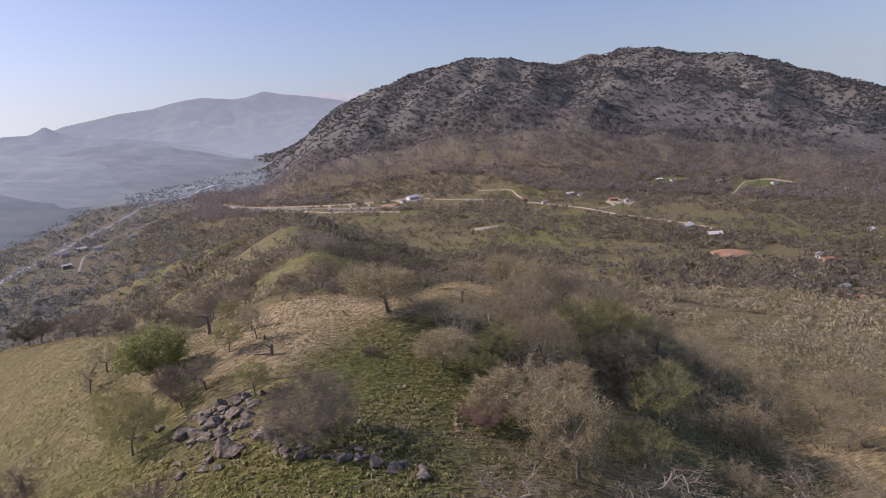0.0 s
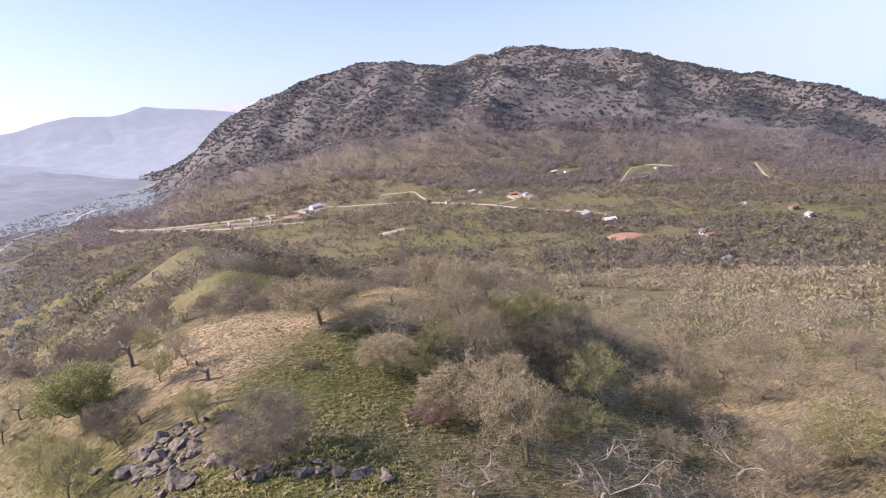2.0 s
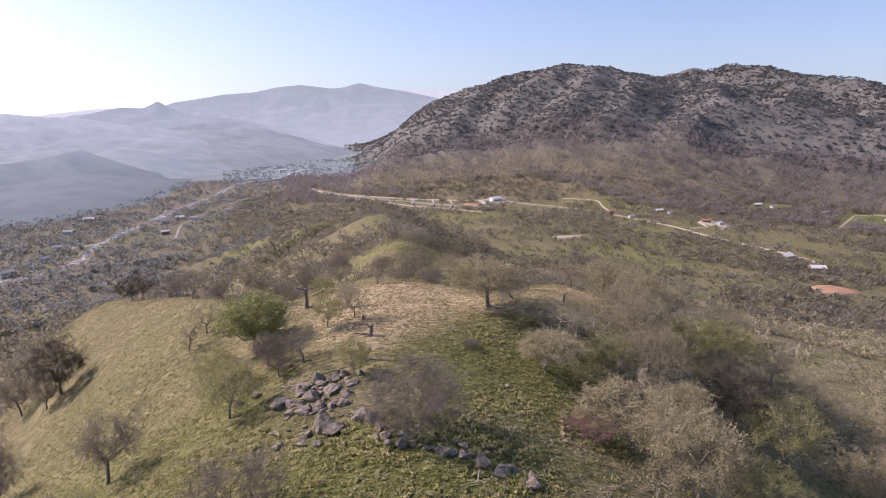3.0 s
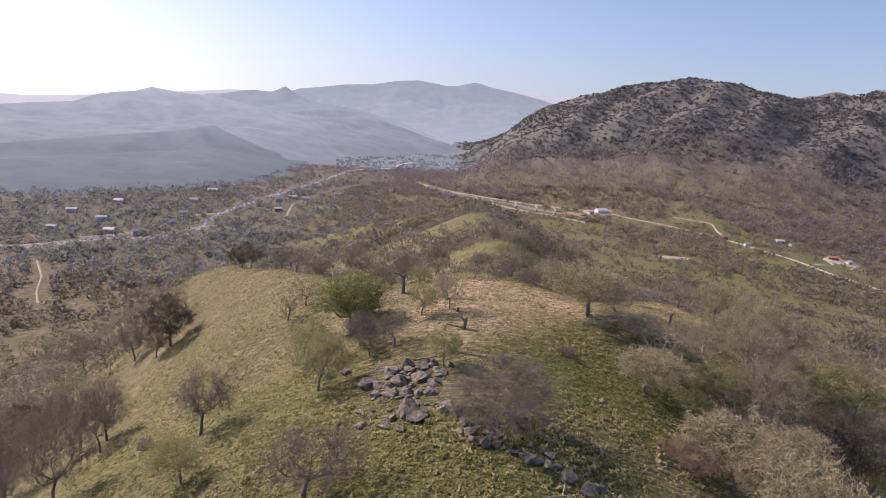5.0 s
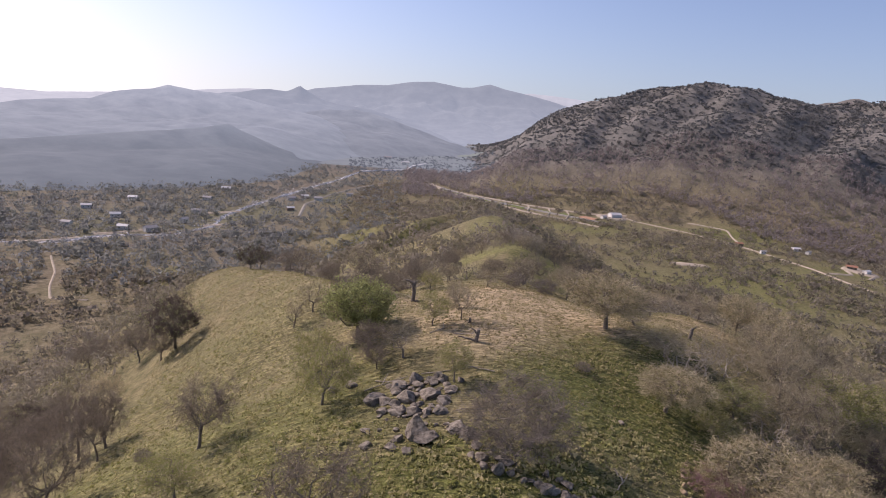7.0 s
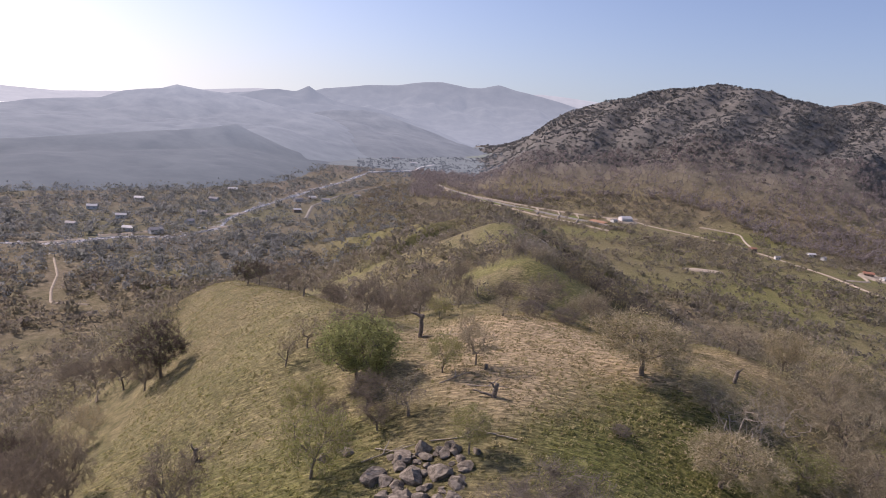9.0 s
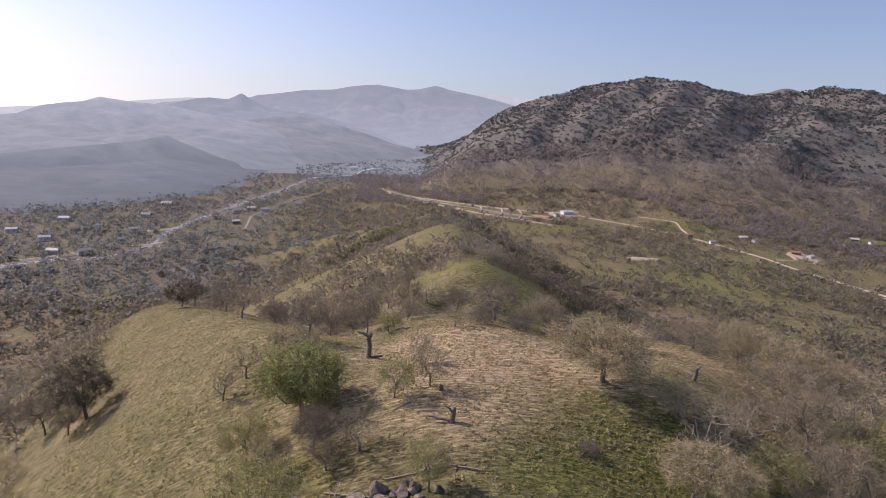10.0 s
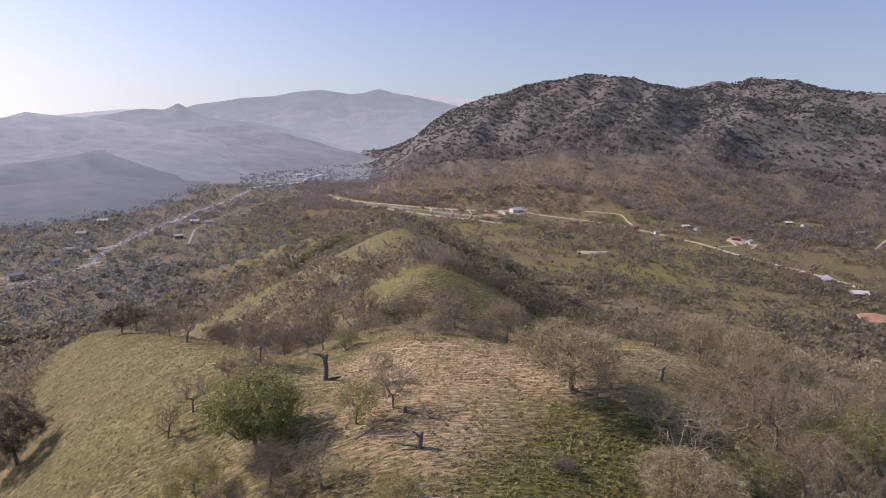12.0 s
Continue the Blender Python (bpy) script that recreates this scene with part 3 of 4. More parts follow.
draped("road", "pale lane winding through oak pasture", "road", DIRT, [(-336, 514), (-303, 468), (-283, 430), (-266, 404), (-241, 406)], 2.6, 0.7)
draped("road", "valley road beside the river", "road", ASPHALT, [(-190, 800), (-205, 900), (-190, 1010), (-160, 1130), (-120, 1260)], 6, 1.0)
draped("water", "glinting river over pale stones", "river", WATER, [(-640, 470), (-500, 520), (-420, 545), (-363, 560), (-345, 600), (-320, 618), (-285, 622), (-262, 690), (-275, 760), (-272, 830), (-250, 1000), (-215, 1250), (-198, 1406)], 8, 0.9, 0.95)
draped("water", "far reach of the river, bright glints painted as pale stone", "river", STONE_AND_GLINT, [(-198, 1406), (-100, 1540), (-94, 1658), (-60, 1760)], 7, 2.6, 0.7)
for k, (x, y, w) in enumerate(((-372, 566, 9), (-335, 622, 8), (-255, 700, 8), (-285, 775, 10))):
    draped("gravel_bar", "pale gravel bar in the river bed", "gravel", DIRT, [(x - 18, y - 14), (x, y), (x + 16, y + 22)], w, 1.25, 0.4)


def pad(label, mat, cx, cy, rx, ry, lift, name="clearing", category="bare earth"):
    a = np.linspace(0, 2 * np.pi, 26, endpoint=False)
    vs, fs = [], []
    for k, q in enumerate((0.02, 0.5, 0.93, 1.0)):
        wob = 1 + 0.22 * rough(np.cos(a) * 40 + cx, np.sin(a) * 40 + cy, 22, 2, 77)
        X, Y = cx + np.cos(a) * rx * q * wob, cy + np.sin(a) * ry * q * wob
        Z = height(X, Y) + (lift if k < 3 else -0.5)
        vs += list(zip(X.tolist(), Y.tolist(), Z.tolist()))
    for k in range(3):
        fs += [[k * 26 + j, k * 26 + (j + 1) % 26, (k + 1) * 26 + (j + 1) % 26, (k + 1) * 26 + j][::-1] for j in range(26)]
    fs.append(list(range(26)))
    return tagged(new(name, mesh_of(name, vs, fs, mat, True)), label, category, kind="structure")


pad("bare graded yard round a hangar", DIRT, 285, 1030, 24, 26, 1.4)
pad("orange bare soil on the slope", RED_DIRT, 436, 439, 24, 16, 0.9)
pad("red graded pad on the hillside", RED_DIRT, 371, 267, 8, 13, 0.9)
pad("pale eroded bank by the ravine", DIRT, 293, 698, 22, 9, 0.9)
pad("pale house pad on a low rise", DIRT, 560, 795, 22, 26, 1.1)
pad("bright green irrigated field", FIELD, 876, 832, 40, 26, 1.0, "field", "field")
pad("green pasture strip below the mountain", FIELD, 748, 920, 34, 18, 1.0, "field", "field")
for _pts, _w in (([(-8, 1222), (40, 1146), (90, 1088)], 10), ([(118, 1078), (142, 1050)], 22), ([(160, 1046), (182, 1022)], 24), ([(200, 1026), (214, 1010)], 22)):
    draped("field", "green grass strip along the airstrip", "field", FIELD, _pts, _w, 1.3)
draped("field", "bare tilled plot beside the airstrip yard", "field", RED_DIRT, [(232, 1012), (252, 992)], 26, 1.3)
pad("distant green field in the valley, pale with painted haze", HAZE_FIELD, 40, 2300, 90, 130, 4.0, "field", "field")


# ---- houses ----
def box(x0, y0, z0, x1, y1, z1):
    v = [(x, y, z) for x in (x0, x1) for y in (y0, y1) for z in (z0, z1)]
    return v, [[0, 1, 3, 2], [4, 6, 7, 5], [0, 4, 5, 1], [2, 3, 7, 6], [0, 2, 6, 4], [1, 5, 7, 3]]


def house(x, y, w, d, h, turn, wall_mat, roof_mat, label, category="house"):
    base = new("barn" if category == "barn" else "hangar" if category == "hangar" else "house")
    base.matrix_basis = pose(x, y, ground_at(x, y) + 0.9, 0, 0, turn)
    v, f = box(-w / 2, -d / 2, -2.5, w / 2, d / 2, h)
    rise = d * 0.24
    v += [(-w / 2, 0, h + rise), (w / 2, 0, h + rise)]
    f += [[1, 3, 8], [5, 9, 7]]
    part("wall", mesh_of("wall", v, f, wall_mat), base)
    e = 0.6
    for s in (-1, 1):
        lo = h - e * 0.48
        q = [(-w / 2 - e, s * (d / 2 + e), lo), (w / 2 + e, s * (d / 2 + e), lo), (w / 2 + e, 0, h + rise), (-w / 2 - e, 0, h + rise)]
        q = [(a, b, c + 0.05) for a, b, c in q] + [(a, b, c + 0.3) for a, b, c in q]
        part("roof", mesh_of("roof", q, [[0, 1, 2, 3], [4, 7, 6, 5], [0, 4, 5, 1], [1, 5, 6, 2], [2, 6, 7, 3], [3, 7, 4, 0]], roof_mat), base)
    for k in range(max(2, int(w / 4))):
        cx = -w / 2 + (k + 0.5) * w / max(2, int(w / 4))
        vv, ff = box(cx - 0.6, -d / 2 - 0.06, 0.9, cx + 0.6, -d / 2 + 0.05, 2.1)
        part("window", mesh_of("window", vv, ff, GLASS_DARK), base)
    vv, ff = box(w / 2 - 0.05, -0.5, -0.9, w / 2 + 0.06, 0.5, 1.2)
    part("door", mesh_of("door", vv, ff, WALL_BROWN), base)
    return tagged(base, label, category, "valley houses")


house(292, 1034, 20, 12, 5, 20, WALL_PAINT, ROOF_METAL, "pale metal hangar beside the airstrip", "hangar")
house(268, 1012, 9, 7, 3, 30, WALL_PAINT, ROOF_GREY, "small shed by the airstrip yard")
house(481, 512, 14, 9, 4, -20, WALL_BROWN, ROOF_METAL, "open barn with a bright metal roof", "barn")
for k, (x, y, w, turn) in enumerate(((496, 571, 12, 10), (507, 580, 9, 60), (432, 874, 10, 20), (532, 902, 11, 0), (541, 886, 9, 40), (555, 808, 12, -20), (564, 790, 10, 30),
                                     (383, 285, 7, 10), (679, 421, 11, 0), (663, 474, 9, 20), (494, 397, 8, 30), (483, 379, 8, -10), (647, 384, 9, 15))):
    house(x, y, w, w * 0.62, 3.2, turn, (WALL_PAINT, WALL_BROWN)[k % 3 == 2], (ROOF_METAL, ROOF_GREY, ROOF_RED)[k % 3], ("white ranch house with a metal roof", "pale house with a grey roof", "brown house with a red roof")[k % 3])
for k, (x, y, w, turn) in enumerate(((818, 871, 12, 0), (793, 784, 9, 30), (897, 825, 13, 10), (732, 926, 12, -10), (752, 912, 10, 5), (531, 903, 9, 20), (446, 832, 7, 0), (964, 744, 13, 15),
                                     (-233, 927, 12, 40), (-219, 958, 11, 20), (-196, 950, 12, 0), (-212, 840, 10, 30), (-158, 1016, 10, 10))):
    house(x, y, w, w * 0.6, 3.2, turn, (WALL_PAINT, WALL_BROWN)[k % 2], (ROOF_GREY, ROOF_METAL)[k % 2], ("pale house with a grey roof among trees", "brown house with a bright metal roof")[k % 2])
for k, (x, y, w, turn) in enumerate(((-339, 640, 11, 0), (-310, 640, 13, 50), (-436, 738, 11, 20), (-338, 867, 12, 0), (-349, 972, 14, 10), (-179, 1848, 22, 0), (-117, 1730, 20, 10),
                                     (-400, 640, 10, 0), (-380, 700, 11, 30), (-310, 760, 11, 10), (-420, 820, 12, 0), (-300, 700, 10, 70))):
    house(x, y, w, w * 0.6, 3.4, turn, WALL_PAINT, (ROOF_METAL, ROOF_GREY)[k % 2], ("riverside house with a shining metal roof", "riverside house with a grey roof")[k % 2])


# ---- trees ----
def tubes(segments, sides):
    """Tapered tubes along segments of (start, end, radius, radius)."""
    a = np.array([s[0] for s in segments])
    b = np.array([s[1] for s in segments])
    ra, rb = np.array([s[2] for s in segments]), np.array([s[3] for s in segments])
    d = b - a
    d = d / (np.linalg.norm(d, axis=1, keepdims=True) + 1e-9)
    ref = np.where(np.abs(d[:, 2:3]) > 0.9, np.array([[1.0, 0, 0]]), np.array([[0, 0, 1.0]]))
    u = np.cross(d, ref)
    u /= np.linalg.norm(u, axis=1, keepdims=True) + 1e-9
    w = np.cross(d, u)
    rim = []
    for k in range(sides):
        q = 2 * np.pi * k / sides
        side = np.cos(q) * u + np.sin(q) * w
        rim.append((a + side * ra[:, None], b + side * rb[:, None]))
    verts = np.stack([p for pair in rim for p in pair], 1).reshape(-1, 3)
    base = (np.arange(len(segments)) * 2 * sides)[:, None]
    faces = np.concatenate([base + np.array([[2 * k, 2 * ((k + 1) % sides), 2 * ((k + 1) % sides) + 1, 2 * k + 1]]) for k in range(sides)])
    return verts, faces


def grow(rng, tall, wide, lean, fork, gnarl, count, hollow, stout):
    """An oak whose limbs fork towards count points strewn through a lobed crown. Gives the trunk, the limbs, the fine branches and the tips."""
    d = rng.normal(0, 1, (count * 2, 3))
    d /= np.linalg.norm(d, axis=1, keepdims=True)
    lobe = np.ones(len(d))
    for _ in range(6):
        way_ = rng.normal(0, 1, 3)
        lobe += rng.uniform(-0.22, 0.26) * np.clip(d @ way_ / np.linalg.norm(way_), 0, 1) ** 3
    reach = (hollow + (1 - hollow) * rng.uniform(0, 1, len(d)) ** 0.6) * lobe
    half = tall * (1 - fork * 0.8) / 2
    pts = d * reach[:, None] * np.array([wide / 2, wide / 2, half])
    pts[:, 2] = np.where(pts[:, 2] < 0, pts[:, 2] * 0.85, pts[:, 2]) + tall - half
    pts[:, :2] += np.asarray(lean) * pts[:, 2:3]
    pts = pts[pts[:, 2] > tall * fork * 0.6][:count]
    total = len(pts)
    trunk, limbs, fine, tips = [], [], [], []

    def thick(n):
        return max(tall * 0.026 * stout * (n / total) ** 0.5, 0.017)

    def stretch(p, q, n, bend, into):
        mid = (p + q) / 2 + rng.normal(0, bend, 3)
        into.append((p, mid, thick(n), thick(n) * 0.93))
        into.append((mid, q, thick(n) * 0.93, thick(n) * 0.85))

    def branch(p, ids, limb):
        n = len(ids)
        to = pts[ids].mean(0) - p
        long = np.linalg.norm(to)
        if n == 1:
            stretch(p, pts[ids[0]], 1, gnarl * long * 0.2, fine)
            tips.append((pts[ids[0]], to / (long + 1e-6), 1))
            return
        q = p + to * (0.5 if n > 5 else 0.42) + rng.normal(0, gnarl * long * 0.28, 3)
        stretch(p, q, n, gnarl * long * 0.16, limb if n > 3 else fine)
        if n < 5:
            tips.append((q, to / (long + 1e-6), 2))
        seeds = rng.choice(ids, 3 if n > 24 else 2, replace=False)
        nearest = np.argmin(np.linalg.norm(pts[ids][:, None] - pts[seeds][None], axis=2), 1)
        for k in range(len(seeds)):
            if np.any(nearest == k):
                branch(q, ids[nearest == k], limb)

    p = np.array([0, 0, -0.5])
    top = np.array([lean[0], lean[1], 1.0]) * tall * fork
    for k in range(3):
        q = top * (k + 1) / 3 + rng.normal(0, 0.07, 3)
        r = tall * 0.026 * stout
        trunk.append((p, q, r * (1.2 if k == 0 else 1.04 - 0.06 * k), r * (1.04 - 0.07 * k)))
        p = q
    bearing = np.arctan2(pts[:, 1] - p[1], pts[:, 0] - p[0]) + rng.uniform(0, 6.28)
    boughs = int(rng.integers(4, 7))
    which = np.floor(((bearing % 6.2832) / 6.2832 + rng.normal(0, 0.03, total)) * boughs).astype(int) % boughs
    for k in range(boughs):
        if np.any(which == k):
            limb = []
            branch(p, np.nonzero(which == k)[0], limb)
            limbs.append(limb)
    return trunk, [one for one in limbs if one], fine, tips


def twigs(rng, tips, count, length, width, spread, droop=0.0):
    """Thin twig slivers standing out of the branch tips."""
    pick = rng.integers(0, len(tips), count)
    p = np.array([tips[i][0] for i in pick]) + rng.normal(0, 0.16, (count, 3))
    d = np.array([tips[i][1] for i in pick]) + rng.normal(0, spread, (count, 3)) - np.array([0, 0, droop])
    d /= np.linalg.norm(d, axis=1, keepdims=True)
    l = length * rng.uniform(0.5, 1.4, (count, 1))
    side = np.cross(d, rng.normal(0, 1, (count, 3)))
    side /= np.linalg.norm(side, axis=1, keepdims=True) + 1e-9
    w = width * rng.uniform(0.6, 1.4, (count, 1))
    v = np.stack([p - side * w / 2, p + side * w / 2, p + d * l], 1).reshape(-1, 3)
    return v, np.arange(3 * count).reshape(-1, 3)


def leaves(rng, tips, count, size, scatter):
    pick = rng.integers(0, len(tips), count)
    p = np.array([tips[i][0] for i in pick]) + rng.normal(0, scatter, (count, 3))
    a, b = rng.normal(0, 1, (count, 3)), rng.normal(0, 1, (count, 3))
    a /= np.linalg.norm(a, axis=1, keepdims=True)
    b = np.cross(a, b)
    b /= np.linalg.norm(b, axis=1, keepdims=True)
    s = size * rng.uniform(0.6, 1.5, (count, 1))
    v = np.stack([p - a * s, p + b * s * 0.55, p + a * s, p - b * s * 0.55], 1).reshape(-1, 3)
    return v, np.arange(4 * count).reshape(-1, 4)


KINDS = {  # bark, crown material, twigs, twig width, leaf material, leaf count, trunk share, gnarl, branch tips, hollow, stoutness
    "oak": (BARK, TWIG_TAN, 6000, 0.030, BUD_OLIVE, 2600, 0.30, 0.55, 260, 0.40, 1.0),
    "grey": (BARK, TWIG_GREY, 4200, 0.028, None, 0, 0.32, 0.50, 170, 0.35, 0.85),
    "brown": (BARK_DARK, TWIG_BROWN_SHADED, 4200, 0.030, None, 0, 0.32, 0.55, 170, 0.30, 0.9),
    "bare": (BARK, TWIG_GREY, 1900, 0.026, None, 0, 0.30, 0.70, 110, 0.35, 1.0),
    "dark": (BARK, TWIG_DARK, 6000, 0.045, LEAF_GREEN, 900, 0.27, 0.50, 220, 0.40, 1.0),
    "olive": (BARK, TWIG_TAN, 2200, 0.028, BUD_GREEN, 4200, 0.30, 0.55, 160, 0.40, 0.85),
    "green": (BARK, TWIG_DARK, 800, 0.040, LEAF_GREEN, 12000, 0.20, 0.50, 260, 0.50, 1.0),
    "pale": (BARK_PALE, TWIG_PALE, 1300, 0.026, None, 0, 0.16, 0.7, 80, 0.35, 0.95),
    "thicket": (BARK, TWIG_TAN, 2000, 0.036, BUD_OLIVE, 350, 0.10, 0.55, 80, 0.35, 0.7),
    "redbud": (BARK, TWIG_RED, 6000, 0.03, None, 0, 0.04, 0.45, 160, 0.35, 0.5),
    "bush": (BARK, TWIG_BUSH, 9500, 0.026, None, 0, 0.04, 0.45, 260, 0.35, 0.55),
}
LABELS = {
    "oak": "spreading blue oak with tan buds on dry grass", "grey": "leafless grey oak with dense fine twigs", "brown": "leafless brown oak leaning on the steep slope, coloured dark for backlit shade", "bare": "gnarled bare oak with open dark limbs",
    "dark": "dark dense oak leaning on the slope", "olive": "small oak budding olive green", "green": "evergreen live oak with full green crown",
    "pale": "leafless buckeye with twisted pale limbs", "redbud": "rounded shrub of reddish purple twigs beside the tan bank", "bush": "rounded leafless grey thicket bush", "thicket": "leafless scrub oak crowding the slope",
}
MODELS = {}


def tree_model(kind, variant):
    """The meshes of one kind of tree, about 7 m high and 8 m across."""
    if (kind, variant) in MODELS:
        return MODELS[kind, variant]
    rng = np.random.default_rng(sum(map(ord, kind)) * 7 + variant)
    bark, twig_mat, n_twig, w_twig, leaf_mat, n_leaf, fork, gnarl, count, hollow, stout = KINDS[kind]
    trunk, limbs, fine, tips = grow(rng, 6.8, 7.4, rng.normal(0, 0.09, 2), fork, gnarl, count, hollow, stout)
    v, f = tubes(trunk, 8)
    meshes = [("trunk", mesh_of("trunk", v, f, bark, True))]
    for one in limbs:
        v, f = tubes(one, 4)
        meshes.append(("limb", mesh_of("limb", v, f, bark, True)))
    v, f = twigs(rng, tips, n_twig, 0.55, w_twig, 0.8, 0.1)
    v2, f2 = tubes(fine, 3)
    meshes.append(("crown", mesh_of("crown", np.concatenate([v, v2]), [*f.tolist(), *(f2 + len(v)).tolist()], twig_mat)))
    if leaf_mat:
        v, f = leaves(rng, tips, n_leaf, 0.105 if kind == "green" else 0.09, 0.36 if kind == "green" else 0.3)
        meshes.append(("foliage", mesh_of("foliage", v, f, leaf_mat)))
    MODELS[kind, variant] = meshes
    return meshes


seen_count = {}


def plant(kind, x, y, tall, wide, label="", sink=0.15):
    n = seen_count[kind] = seen_count.get(kind, -1) + 1
    meshes = tree_model(kind, n % 3)
    base = new("bush" if kind in ("bush", "redbud") else "tree")
    base.matrix_basis = pose(x, y, ground_at(x, y) - sink, 0, 0, (n * 137.5) % 360) @ Matrix.Diagonal((wide / 7.2, wide / 7.2, tall / 6.8, 1))
    for name, me in meshes:
        part(name, me, base)
    size = "tall " if tall > 8 else "small " if tall < 4.5 else ""
    return tagged(base, label or size + LABELS[kind], "bush" if kind in ("bush", "redbud") else "tree", "oaks on the hill")


plant("oak", 24.0, 84.8, 8.4, 12.6, "wide blue oak standing alone at the straw field")
plant("green", -10.4, 82.5, 8.6, 9.6)
plant("bush", 7.6, 49.5, 7.0, 10.2, "large rounded leafless grey bush beside the rocks")
GREY = [(-12.5, 103.6, 7.0, 6.0), (-5.0, 119.8, 6.6, 6.0), (3.0, 91.6, 4.4, 4.0), (3.6, 82.0, 5.2, 4.8), (-15.7, 98.8, 3.0, 3.2), (9.0, 109.1, 3.2, 5.4),
        (24.7, 115, 7.5, 7), (22.0, 117, 5, 5), (48.5, 110.9, 5.0, 9), (48.1, 81.8, 9.0, 10), (63, 99, 9, 10), (30.4, 78.9, 3.7, 7.2),
        (44.4, 72.7, 7, 10), (-53.8, 116.5, 7, 6.5), (-28, 160, 7, 8), (-9, 150, 7.5, 8)]
GREY_LOW = [(1.9, 121, 4.2, 4.6), (-24.5, 63.0, 8.6, 7.8), (-62.3, 125, 8.4, 7.7), (-78, 142, 7.5, 9), (-48, 79.5, 10.5, 8), (-72, 104, 9, 9), (-54, 72.5, 11, 9), (-88, 150, 8, 9),
            (-7.9, 74.6, 5.2, 5.4), (-11.8, 71.6, 4.6, 4.6), (-6.2, 70.2, 3.6, 4), (-8.5, 43.0, 6.8, 9), (52, 91, 8.5, 10.5), (70.9, 93.4, 9.5, 11), (86.6, 68.7, 8.5, 10), (100, 39, 9, 11), (69, 36.5, 8.5, 10)]
GREY_EAST = [(82.4, 79.4, 9, 11), (115, 52.7, 8, 11), (78, 88, 8, 10), (62, 76, 8, 9), (92, 58, 6, 8), (60, 48, 5, 8), (88, 28, 8, 9), (50, 24, 5, 8), (108, 70, 8, 9), (-12.5, 96, 4.2, 5)]
BARE = [(-29.7, 134.7, 7.0, 8), (-19.1, 94.4, 5.4, 5), (-21.4, 91.8, 6.0, 4), (16.7, 118.3, 6, 7.4), (38, 107, 5, 6), (59.9, 88, 9.5, 11), (-54, 182, 7.5, 8), (-3.3, 71.6, 4.4, 6),
        (-13, 150, 7, 8), (-44.2, 80, 10, 7.8), (-39.4, 59.7, 10, 8), (45.7, 69, 9.5, 9), (98.5, 68.7, 7, 9), (80, 27, 8.5, 10), (29, 88, 3.4, 7)]
OAKS = [(52.6, 105.2, 7.6, 7.4), (56.6, 97.5, 9, 10), (27.0, 67.6, 6.0, 9.5), (31.7, 53.4, 7.0, 11), (34.0, 44.2, 10, 10), (40, 60, 7, 9), (74, 60, 8, 9)]
OLIVE = [(-1.3, 115.4, 3.7, 4.3), (-0.2, 80.0, 4.9, 4.4), (31, 110.5, 5, 8), (-15, 77, 5.4, 5.6), (-11.4, 64.0, 7.2, 6.8), (2.6, 63.9, 4.5, 4), (58.2, 84, 8.5, 10.5),
         (57.2, 61.0, 9.5, 10.5), (69, 87.4, 9.5, 11), (81, 35.5, 9, 13), (48, 52, 5, 8), (-22, 52, 5, 6), (36.5, 71, 4.4, 7), (33, 66.5, 3, 5)]
PALE = [(30.6, 74.0, 6.2, 8.2), (39.1, 79.8, 5.2, 6.4), (39.6, 66.5, 6.4, 9), (37.5, 36.3, 6.6, 12.5), (66.9, 42.1, 9.5, 14), (84, 42.5, 7.6, 6), (100.6, 57.5, 7, 7.4), (23.1, 37.2, 4.8, 8), (57, 33, 6, 10), (44, 30, 5, 9)]
SLOPE = [(-60, 92, 8, 7), (-66, 98, 8.5, 8), (-58, 84, 8, 7), (-64, 85, 8, 8), (-52, 64, 9, 8), (-46, 60, 8, 6), (-74, 116, 8, 8), (-82, 106, 9, 9), (-57, 60, 9, 9), (-70, 90, 8, 8), (-42, 74, 7.5, 6), (-90, 128, 8, 9)]
for x, y, tall, wide in GREY + GREY_LOW + GREY_EAST + SLOPE:
    plant("brown" if x < -4 else "grey", x, y, tall, wide)
CREST = [(-36, 147, 6.5, 6.5), (-24.2, 139.6, 6, 6.5), (-11.9, 127.3, 6.5, 6), (2.9, 135.8, 9, 7), (11.2, 127.2, 5.5, 6.5), (19.1, 134.1, 9, 9), (29.1, 127.6, 7, 6.5), (34, 117.5, 6, 5)]
for x, y, tall, wide in CREST:
    plant("brown", x, y, tall, wide, "dark leafless oak at the edge of the straw field")
for x, y, tall, wide in BARE:
    plant("brown" if x < -30 else "bare", x, y, tall, wide)
for x, y, tall, wide in OAKS:
    plant("oak", x, y, tall, wide)
for x, y, tall, wide in OLIVE:
    plant("olive", x, y, tall, wide)
for x, y, tall, wide in PALE:
    plant("pale", x, y, tall, wide)
plant("pale", 35.0, 76.5, 7.6, 4.6, "slim dead tree with white bleached limbs")
for x, y, tall, wide in ((-51.3, 118.3, 11.5, 11.5), (-53.1, 170.1, 7.6, 8.5), (54.5, 66.5, 8, 10), (-82, 118, 9, 10)):
    plant("dark", x, y, tall, wide)
plant("redbud", 27.6, 53.2, 3.4, 5.6)
for x, y, tall, wide in ((14.0, 112.5, 3, 5), (18, 70.5, 1.3, 2.2), (-32, 66, 1.4, 2.2), (20.0, 112, 3.2, 5)):
    plant("bush", x, y, tall, wide)


fill_rng = np.random.default_rng(77)
placed = [(o.location.x, o.location.y) for o in scene.objects if o.name.split(".")[0] in ("tree", "bush")]
for _ in range(700):
    x, y = fill_rng.uniform(40, 135), fill_rng.uniform(12, 135)
